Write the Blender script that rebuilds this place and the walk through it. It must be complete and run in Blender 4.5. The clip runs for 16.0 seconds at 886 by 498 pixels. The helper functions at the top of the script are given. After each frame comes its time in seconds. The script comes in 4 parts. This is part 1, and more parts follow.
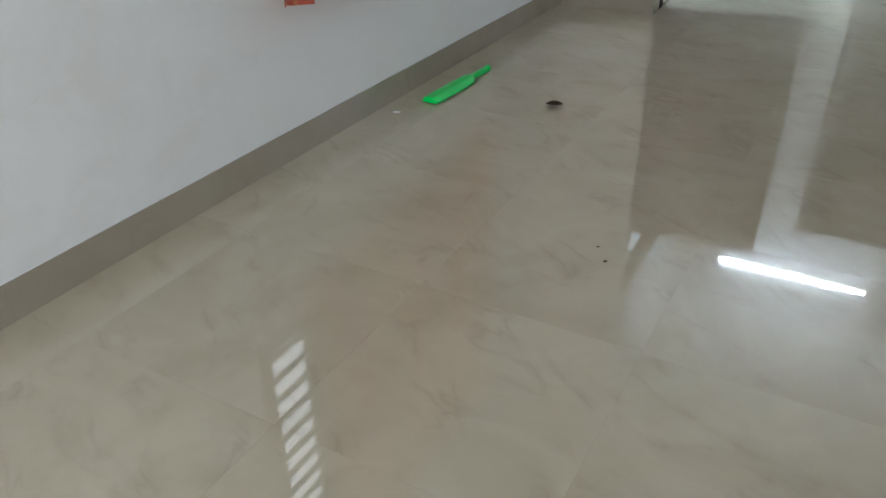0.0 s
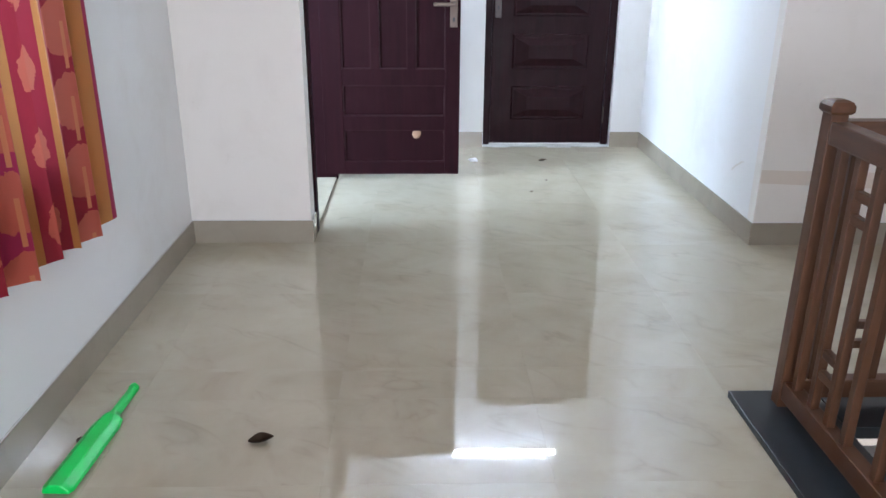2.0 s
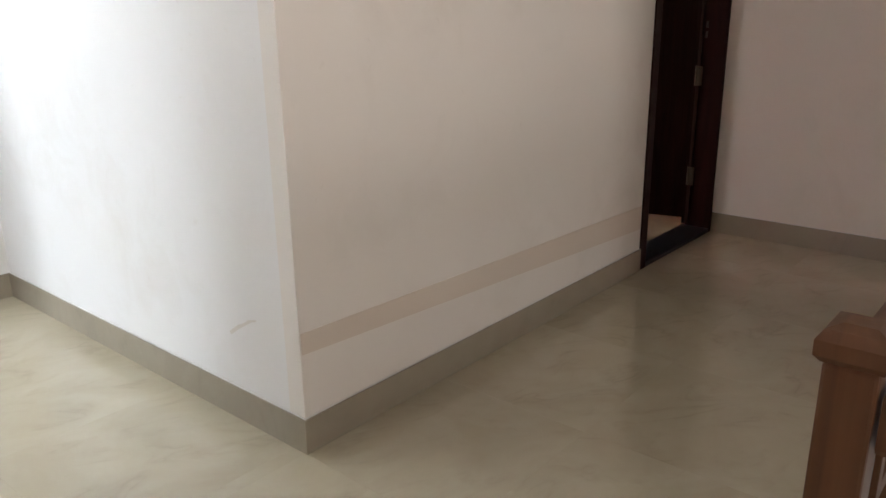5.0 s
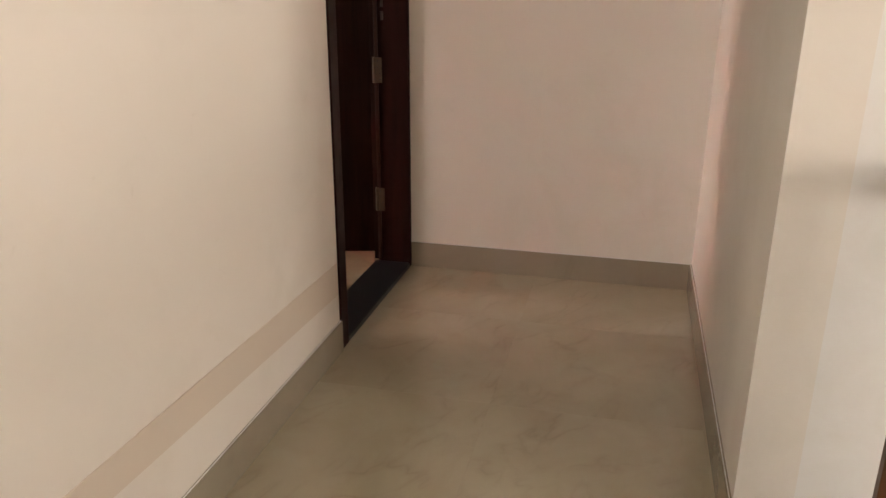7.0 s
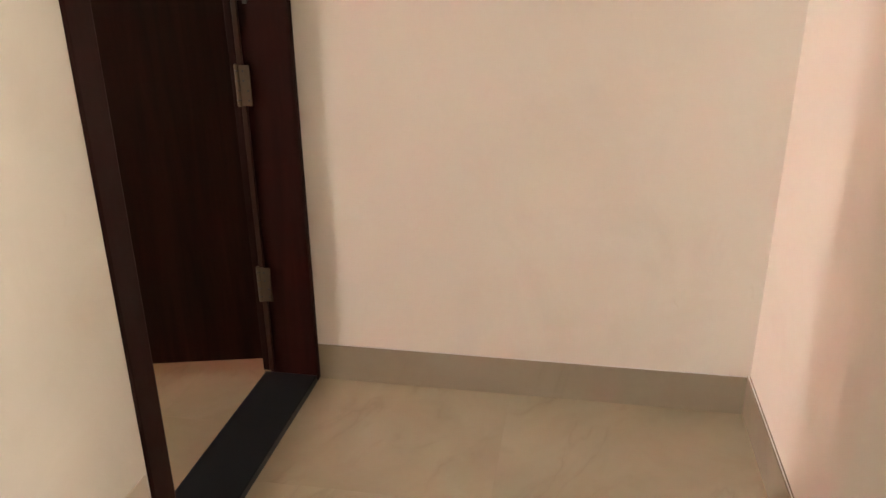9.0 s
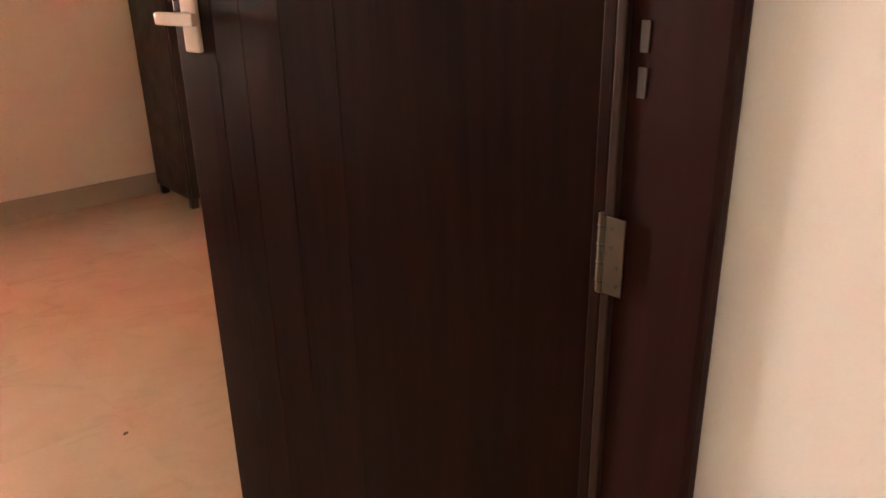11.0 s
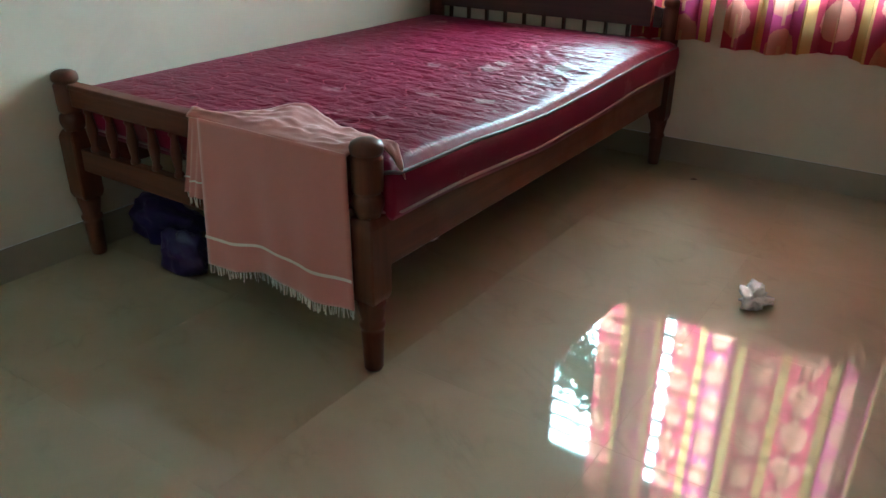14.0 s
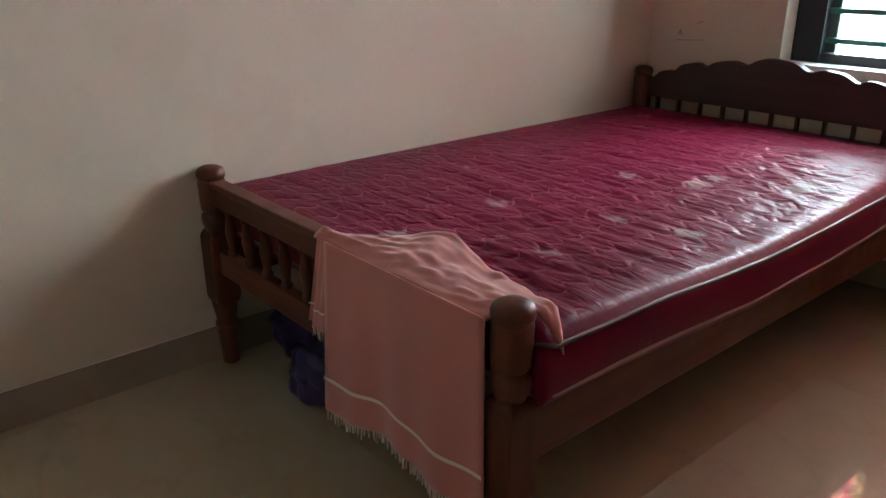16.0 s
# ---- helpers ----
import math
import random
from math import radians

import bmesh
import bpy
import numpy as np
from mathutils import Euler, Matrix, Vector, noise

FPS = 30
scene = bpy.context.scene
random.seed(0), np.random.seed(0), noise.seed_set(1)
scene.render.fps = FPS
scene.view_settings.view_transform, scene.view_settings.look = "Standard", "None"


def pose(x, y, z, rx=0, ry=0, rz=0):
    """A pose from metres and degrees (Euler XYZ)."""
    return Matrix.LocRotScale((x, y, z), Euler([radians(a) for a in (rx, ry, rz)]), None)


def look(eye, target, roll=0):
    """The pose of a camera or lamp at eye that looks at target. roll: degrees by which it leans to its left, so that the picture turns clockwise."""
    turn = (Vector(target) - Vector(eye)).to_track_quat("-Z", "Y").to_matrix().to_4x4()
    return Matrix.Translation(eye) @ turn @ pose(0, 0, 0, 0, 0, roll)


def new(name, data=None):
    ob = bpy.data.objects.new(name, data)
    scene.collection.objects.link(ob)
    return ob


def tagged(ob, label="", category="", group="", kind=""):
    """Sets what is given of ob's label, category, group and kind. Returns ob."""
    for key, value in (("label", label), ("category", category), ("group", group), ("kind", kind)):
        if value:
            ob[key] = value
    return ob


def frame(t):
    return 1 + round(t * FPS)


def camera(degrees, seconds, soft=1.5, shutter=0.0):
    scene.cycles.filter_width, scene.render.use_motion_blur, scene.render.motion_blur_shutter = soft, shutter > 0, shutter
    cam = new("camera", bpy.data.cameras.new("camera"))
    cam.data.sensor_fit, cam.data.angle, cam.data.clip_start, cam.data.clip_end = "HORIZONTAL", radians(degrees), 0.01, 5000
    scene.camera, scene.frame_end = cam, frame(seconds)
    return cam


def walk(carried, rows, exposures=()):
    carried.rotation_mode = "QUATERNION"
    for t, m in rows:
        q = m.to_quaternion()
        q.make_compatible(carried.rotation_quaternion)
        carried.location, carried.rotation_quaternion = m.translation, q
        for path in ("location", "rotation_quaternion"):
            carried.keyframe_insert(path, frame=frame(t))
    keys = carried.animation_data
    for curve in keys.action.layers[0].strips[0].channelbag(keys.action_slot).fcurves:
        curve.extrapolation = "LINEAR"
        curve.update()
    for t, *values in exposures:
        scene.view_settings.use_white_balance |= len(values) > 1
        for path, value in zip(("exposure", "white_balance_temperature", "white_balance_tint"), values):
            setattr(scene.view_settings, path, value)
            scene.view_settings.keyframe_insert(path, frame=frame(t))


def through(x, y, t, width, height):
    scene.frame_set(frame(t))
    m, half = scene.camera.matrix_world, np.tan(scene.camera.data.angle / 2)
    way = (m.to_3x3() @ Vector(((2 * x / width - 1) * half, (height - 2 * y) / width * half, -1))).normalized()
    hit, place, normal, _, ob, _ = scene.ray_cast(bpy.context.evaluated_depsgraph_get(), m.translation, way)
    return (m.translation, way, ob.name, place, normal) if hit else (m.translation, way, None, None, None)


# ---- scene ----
cam = camera(59.8, 16.0)
PATH = [
    (0, (-0.915, -4.406, 1.15), (-1.759, -2.921, 0.11), -0.5),
    (0.5, (-1.119, -4.189, 1.164), (-1.58, -2.508, 0.183), 0.8),
    (0.6, (-1.157, -4.138, 1.18), (-1.562, -2.438, 0.208), 0.9),
    (1, (-1.333, -3.969, 1.236), (-1.583, -2.202, 0.333), 1.0),
    (1.5, (-1.462, -3.731, 1.255), (-1.542, -1.904, 0.444), 0.8),
    (2, (-1.551, -3.385, 1.265), (-1.497, -1.516, 0.556), 0.4),
    (2.3, (-1.598, -3.204, 1.263), (-1.472, -1.326, 0.586), 0.3),
    (2.5, (-1.636, -3.094, 1.273), (-1.469, -1.211, 0.622), 0.2),
    (3, (-1.668, -2.785, 1.255), (-1.212, -0.935, 0.647), -0.1),
    (3.5, (-1.612, -2.43, 1.222), (-0.882, -0.664, 0.632), -0.0),
    (4, (-1.57, -2.089, 1.206), (-0.617, -0.429, 0.624), -0.0),
    (4.3, (-1.514, -1.927, 1.228), (-0.405, -0.369, 0.643), -0.1),
    (4.5, (-1.442, -1.806, 1.222), (-0.231, -0.327, 0.633), -0.2),
    (5, (-1.195, -1.543, 1.2), (0.252, -0.299, 0.6), -0.8),
    (5.2, (-1.123, -1.461, 1.197), (0.377, -0.278, 0.603), -0.7),
    (7.3, (-0.011, -0.838, 1.172), (1.831, -0.447, 0.498), 0.1),
    (7.5, (0.096, -0.814, 1.163), (1.939, -0.441, 0.482), -0.1),
    (7.8, (0.281, -0.787, 1.132), (2.131, -0.468, 0.443), -0.2),
    (8, (0.451, -0.792, 1.139), (2.297, -0.498, 0.426), -0.1),
    (8.2, (0.572, -0.778, 1.135), (2.419, -0.509, 0.415), -0.4),
    (10.3, (1.765, -0.534, 1.204), (3.351, 0.428, 0.454), -1.1),
    (10.5, (1.861, -0.487, 1.206), (3.347, 0.627, 0.464), -0.9),
    (10.6, (1.903, -0.458, 1.207), (3.342, 0.717, 0.466), -1.0),
    (11, (2.101, -0.404, 1.191), (3.314, 1.008, 0.457), -1.2),
    (11.2, (2.175, -0.389, 1.177), (3.271, 1.118, 0.452), -0.6),
    (11.5, (2.29, -0.351, 1.15), (3.088, 1.337, 0.432), 0.0),
    (11.6, (2.34, -0.319, 1.154), (3.008, 1.416, 0.417), -0.8),
    (12, (2.414, -0.212, 1.135), (2.676, 1.618, 0.372), -0.6),
    (12.5, (2.452, -0.033, 1.111), (2.352, 1.8, 0.317), -0.2),
    (13, (2.468, 0.088, 1.1), (2.024, 1.859, 0.284), -0.4),
    (13.2, (2.484, 0.131, 1.1), (1.927, 1.866, 0.276), -0.3),
    (13.6, (2.501, 0.187, 1.103), (1.695, 1.813, 0.263), 0.0),
    (14, (2.469, 0.22, 1.13), (1.451, 1.713, 0.274), 0.5),
    (14.3, (2.466, 0.235, 1.136), (1.325, 1.64, 0.285), 0.3),
    (14.5, (2.449, 0.257, 1.136), (1.255, 1.62, 0.29), 0.3),
    (15, (2.392, 0.372, 1.154), (1.101, 1.665, 0.34), 0.3),
    (15.4, (2.315, 0.508, 1.179), (0.954, 1.752, 0.405), 0.1),
    (15.7, (2.25, 0.588, 1.17), (0.854, 1.817, 0.434), -0.2),
    (16, (2.21, 0.648, 1.151), (0.781, 1.855, 0.443), -0.3),
]
EXPOSURES = [
    (0.0, 0.08, 5750, 8), (0.5, 0.80, 5600, 11), (1.0, 1.05, 5500, 14), (1.5, 1.02, 5500, 16), (2.0, 0.80, 5600, 15), (2.5, 0.52, 5750, 15), (3.0, 0.47, 5950, 15), (4.0, 0.50, 6250, 15), (5.0, 0.52, 6800, 17),
    (7.3, 1.38, 7800, 18), (8.2, 1.52, 8000, 17), (10.3, 2.5, 7700, 9), (11.0, 2.38, 7900, 16), (11.6, 1.9, 8200, 38), (12.0, 1.82, 8100, 34),
    (12.5, 1.90, 7100, 11), (13.2, 1.50, 4950, -20), (13.8, 1.30, 4600, -28), (14.5, 1.16, 4650, -24), (15.0, 0.98, 5000, -13), (15.5, 0.87, 5300, -3), (16.0, 0.78, 5600, -2),
]
walk(cam, [(t, look(eye, target, roll)) for t, eye, target, roll in PATH], EXPOSURES)



# ---------------------------------------------------------------- light
world = bpy.data.worlds.new("sky")
scene.world = world
world.use_nodes = True
wn = world.node_tree.nodes
sky = wn.new("ShaderNodeTexSky")
sky.sky_type, sky.sun_disc, sky.sun_elevation, sky.sun_rotation = "NISHITA", False, radians(55), radians(200)
wn["Background"].inputs["Strength"].default_value = 0.1
world.node_tree.links.new(sky.outputs["Color"], wn["Background"].inputs["Color"])

sun = new("sun", bpy.data.lights.new("sun", "SUN"))
sun.data.energy, sun.data.angle, sun.data.color = 1.0, radians(12), (1.0, 0.96, 0.9)
sun.matrix_world = look((0, 0, 10), (2.0, 5.5, 0))


def area(name, eye, target, width, height, watts, color):
    lamp = new(name, bpy.data.lights.new(name, "AREA"))
    lamp.data.shape, lamp.data.size, lamp.data.size_y = "RECTANGLE", width, height
    lamp.data.energy, lamp.data.color = watts, color
    lamp.matrix_world = look(eye, target)
    return lamp


DAY = (0.93, 0.97, 1.0)
area("bedroom_window_daylight", (0.75, 4.9, 2.1), (1.0, 2.2, 0.7), 2.0, 2.6, 640, DAY)
area("hall_window_daylight", (-2.86, -1.98, 1.4), (-1.0, -1.98, 1.2), 1.65, 1.35, 17, (1.0, 0.97, 0.88))
area("balcony_daylight", (-3.9, -0.12, 1.55), (-1.4, 0.58, 0.0), 0.7, 1.2, 118, (0.76, 0.90, 1.0))
# fill lamp added at the unseen hall end to brighten the hall
area("hall_end_fill", (-1.3, -7.08, 1.13), (-1.3, -3.0, 1.0), 2.0, 1.9, 92, (1.0, 0.97, 0.93))

# ---------------------------------------------------------------- materials


def srgb(r, g, b):
    return tuple((c / 255 / 12.92 if c <= 10 else ((c / 255 + 0.055) / 1.055) ** 2.4) for c in (r, g, b)) + (1.0,)


class Mat:
    """A small builder for node materials."""

    def __init__(self, name, color=(0.5, 0.5, 0.5, 1), rough=0.5, metal=0.0, spec=0.5):
        self.m = bpy.data.materials.new(name)
        self.m.use_nodes = True
        self.n, self.l = self.m.node_tree.nodes, self.m.node_tree.links
        self.b = self.n["Principled BSDF"]
        self.set("Base Color", color)
        self.set("Roughness", rough)
        self.set("Metallic", metal)
        self.set("Specular IOR Level", spec)

    def set(self, key, value):
        self.b.inputs[key].default_value = value

    def link(self, a, b):
        self.l.new(a, b)
        return self

    def coords(self, scale=(1, 1, 1), kind="Object", turn=(0, 0, 0)):
        tc, mp = self.n.new("ShaderNodeTexCoord"), self.n.new("ShaderNodeMapping")
        mp.inputs["Scale"].default_value = scale
        mp.inputs["Rotation"].default_value = [radians(a) for a in turn]
        self.l.new(tc.outputs[kind], mp.inputs["Vector"])
        return mp.outputs["Vector"]

    def position(self, scale=(1, 1, 1), turn=(0, 0, 0)):
        g, mp = self.n.new("ShaderNodeNewGeometry"), self.n.new("ShaderNodeMapping")
        mp.inputs["Scale"].default_value = scale
        mp.inputs["Rotation"].default_value = [radians(a) for a in turn]
        self.l.new(g.outputs["Position"], mp.inputs["Vector"])
        return mp.outputs["Vector"]

    def noise(self, vec, scale, detail=4.0, rough=0.55, distort=0.0):
        t = self.n.new("ShaderNodeTexNoise")
        for key, v in (("Scale", scale), ("Detail", detail), ("Roughness", rough), ("Distortion", distort)):
            t.inputs[key].default_value = v
        self.l.new(vec, t.inputs["Vector"])
        return t.outputs["Fac"]

    def ramp(self, fac, stops):
        r = self.n.new("ShaderNodeValToRGB")
        els = r.color_ramp.elements
        while len(els) < len(stops):
            els.new(0.5)
        for e, (p, c) in zip(els, stops):
            e.position, e.color = p, (c if len(c) == 4 else (*c, 1))
        self.l.new(fac, r.inputs["Fac"])
        return r.outputs["Color"]

    def mix(self, fac, a, b, mode="MIX"):
        x = self.n.new("ShaderNodeMix")
        x.data_type, x.blend_type = "RGBA", mode
        for sock, v in ((x.inputs[0], fac), (x.inputs[6], a), (x.inputs[7], b)):
            if hasattr(v, "links"):
                self.l.new(v, sock)
            else:
                sock.default_value = v
        return x.outputs[2]

    def math(self, op, a, b=0.0, c=0.0):
        x = self.n.new("ShaderNodeMath")
        x.operation = op
        for sock, v in zip(x.inputs, (a, b, c)):
            if hasattr(v, "links"):
                self.l.new(v, sock)
            else:
                sock.default_value = v
        return x.outputs[0]

    def bump(self, height, strength=0.2, distance=0.01):
        x = self.n.new("ShaderNodeBump")
        x.inputs["Strength"].default_value, x.inputs["Distance"].default_value = strength, distance
        self.l.new(height, x.inputs["Height"])
        self.l.new(x.outputs["Normal"], self.b.inputs["Normal"])
        return self

    def color(self, sock):
        self.l.new(sock, self.b.inputs["Base Color"])
        return self

    def rough(self, sock):
        self.l.new(sock, self.b.inputs["Roughness"])
        return self


def paint(name, base, stain, worn=0.5):
    """Emulsion paint on plaster: roller grain, faint trowel waves, hand smudges."""
    a = Mat(name, rough=0.6, spec=0.35)
    p = a.position()
    big, mid, fine = a.noise(p, 0.9, 3), a.noise(p, 4.5, 6, 0.65, 0.6), a.noise(p, 260, 2)
    smudge = a.ramp(a.math("MULTIPLY", big, mid), [(0.27, (0, 0, 0)), (0.46, (1, 1, 1))])
    c = a.mix(smudge, base, a.mix(0.26, base, stain))
    specks = a.ramp(a.noise(p, 17, 2, 0.5, 1.5), [(0.72, (0, 0, 0)), (0.80, (1, 1, 1))])
    c = a.mix(a.math("MULTIPLY", specks, 0.35 * worn), c, stain)
    a.color(c)
    a.bump(a.math("ADD", a.math("MULTIPLY", fine, 0.25), a.math("MULTIPLY", mid, 1.0)), 0.22, 0.004)
    return a.m


def marble_tile(name, base, vein, light, rough=0.022):
    """Polished vitrified tile with smoky veins, each tile printed a little differently."""
    a = Mat(name, rough=rough, spec=0.85)
    info = a.n.new("ShaderNodeObjectInfo")
    shift = a.n.new("ShaderNodeVectorMath")
    shift.operation = "ADD"
    comb = a.n.new("ShaderNodeCombineXYZ")
    a.l.new(a.math("MULTIPLY", info.outputs["Random"], 37.0), comb.inputs[0])
    a.l.new(a.math("MULTIPLY", info.outputs["Random"], 11.0), comb.inputs[1])
    a.l.new(a.position((1, 1, 1), (0, 0, 28)), shift.inputs[0])
    a.l.new(comb.outputs[0], shift.inputs[1])
    v = shift.outputs[0]
    stretched = a.n.new("ShaderNodeMapping")
    stretched.inputs["Scale"].default_value = (1.0, 2.1, 1.0)
    a.l.new(v, stretched.inputs["Vector"])
    w = stretched.outputs[0]
    cloud = a.ramp(a.noise(v, 2.6, 5, 0.6, 0.8), [(0.3, (0, 0, 0)), (0.75, (1, 1, 1))])
    ridge = a.math("ABSOLUTE", a.math("SUBTRACT", a.noise(w, 2.6, 3, 0.5, 1.0), 0.5))
    vein_mask = a.ramp(ridge, [(0.0, (0.85, 0.85, 0.85)), (0.018, (0.42, 0.42, 0.42)), (0.075, (0, 0, 0))])
    patch = a.ramp(a.noise(v, 5.5, 3), [(0.44, (0, 0, 0)), (0.66, (1, 1, 1))])
    c = a.mix(cloud, base, light)
    c = a.mix(a.math("MULTIPLY", a.math("MULTIPLY", vein_mask, patch), 0.25), c, vein)
    a.color(c)
    dust = a.noise(a.position(), 1.7, 5, 0.6)
    a.rough(a.ramp(dust, [(0.35, (rough, rough, rough)), (0.8, (rough + 0.035,) * 3)]))
    a.bump(a.noise(a.position(), 7.0, 2), 0.02, 0.002)
    return a.m


def wood(name, dark, light, rough=0.35, axis=2, scale=1.0, coat=0.0, spec=0.5):
    """Stained wood: grain drawn out along one axis, pores, uneven polish."""
    a = Mat(name, rough=rough, spec=spec)
    s = [28.0 * scale] * 3
    s[axis] = 1.6 * scale
    v = a.coords(tuple(s))
    grain = a.noise(v, 1.0, 6, 0.6, 0.7)
    pore = a.noise(a.coords(tuple(5 * q for q in s)), 1.0, 2)
    tone = a.noise(a.coords(), 2.5, 2)
    c = a.ramp(grain, [(0.28, dark), (0.72, light)])
    c = a.mix(a.math("MULTIPLY", pore, 0.35), c, dark)
    c = a.mix(a.math("MULTIPLY", tone, 0.3), c, dark)
    a.color(c)
    a.rough(a.ramp(a.noise(a.coords(), 9, 4), [(0.3, (rough - 0.08,) * 3), (0.75, (rough + 0.15,) * 3)]))
    a.set("Coat Weight", coat)
    a.bump(grain, 0.12, 0.002)
    return a.m


def plain(name, color, rough=0.5, metal=0.0, grain=60.0, amount=0.12, bump=0.08, spec=0.5):
    a = Mat(name, rough=rough, metal=metal, spec=spec)
    n1, n2 = a.noise(a.coords(), grain, 4), a.noise(a.coords(), grain / 9, 3)
    dark = tuple(c * (1 - 2.2 * amount) for c in color[:3]) + (1,)
    a.color(a.mix(a.math("MULTIPLY", n1, n2), color, dark))
    a.rough(a.ramp(n2, [(0.3, (max(rough - 0.06, 0.02),) * 3), (0.8, (rough + 0.1,) * 3)]))
    a.bump(n1, bump, 0.001)
    return a.m


def curtain_cloth(name, through):
    """Woven damask: gold stripes between wine panels with terracotta leaf motifs; lets window light through."""
    a = Mat(name, rough=0.55, spec=0.3)
    tc = a.n.new("ShaderNodeTexCoord")
    sep = a.n.new("ShaderNodeSeparateXYZ")
    a.l.new(tc.outputs["UV"], sep.inputs[0])
    u, v = sep.outputs[0], sep.outputs[1]
    pu = a.math("FRACT", a.math("DIVIDE", a.math("ADD", u, 0.10), 0.27))
    stripe = a.math("LESS_THAN", pu, 0.24)
    col = a.math("FLOOR", a.math("DIVIDE", a.math("ADD", u, 0.10), 0.27))
    pa = a.math("DIVIDE", a.math("SUBTRACT", pu, 0.62), 0.38)
    pb = a.math("FRACT", a.math("ADD", a.math("DIVIDE", v, 0.205), a.math("MULTIPLY", col, 0.5)))
    wob = a.math("MULTIPLY", a.math("SUBTRACT", a.noise(a.coords((1, 1, 1), "UV"), 38, 3), 0.5), 0.75)
    ex = a.math("POWER", a.math("DIVIDE", a.math("ABSOLUTE", pa), a.math("SUBTRACT", 1.02, a.math("MULTIPLY", pb, 0.42))), 2.0)
    ey = a.math("POWER", a.math("DIVIDE", a.math("SUBTRACT", pb, 0.56), 0.40), 2.0)
    leaf = a.math("LESS_THAN", a.math("ADD", a.math("ADD", ex, ey), wob), 0.95)
    stem = a.math("MULTIPLY", a.math("LESS_THAN", a.math("ABSOLUTE", pa), 0.07), a.math("LESS_THAN", pb, 0.62))
    weave = a.noise(a.coords((900, 260, 1), "UV"), 1.0, 2)
    wine, rose = srgb(138, 8, 30), srgb(150, 16, 66)
    ground = a.mix(a.ramp(a.math("SINE", a.math("MULTIPLY", col, 2.1)), [(0.6, (0, 0, 0)), (0.7, (1, 1, 1))]), wine, rose)
    c = a.mix(leaf, ground, srgb(190, 84, 62))
    c = a.mix(stem, c, srgb(204, 122, 76))
    c = a.mix(stripe, c, srgb(190, 118, 48))
    c = a.mix(a.math("MULTIPLY", weave, 0.4), c, srgb(90, 26, 30))
    a.color(c)
    a.set("Sheen Weight", 0.25)
    a.bump(weave, 0.15, 0.001)
    tr, mx = a.n.new("ShaderNodeBsdfTranslucent"), a.n.new("ShaderNodeMixShader")
    thin = a.n.new("ShaderNodeGamma")
    thin.inputs["Gamma"].default_value = 0.54
    a.l.new(c, thin.inputs["Color"])
    a.l.new(thin.outputs[0], tr.inputs["Color"])
    weft, open_weave = a.n.new("ShaderNodeMixShader"), a.n.new("ShaderNodeBsdfTransparent")
    a.l.new(thin.outputs[0], open_weave.inputs["Color"])
    weft.inputs[0].default_value = 0.15 * through
    a.l.new(tr.outputs[0], weft.inputs[1])
    a.l.new(open_weave.outputs[0], weft.inputs[2])
    mx.inputs[0].default_value = through
    a.l.new(a.b.outputs[0], mx.inputs[1])
    a.l.new(weft.outputs[0], mx.inputs[2])
    a.l.new(mx.outputs[0], a.n["Material Output"].inputs["Surface"])
    return a.m


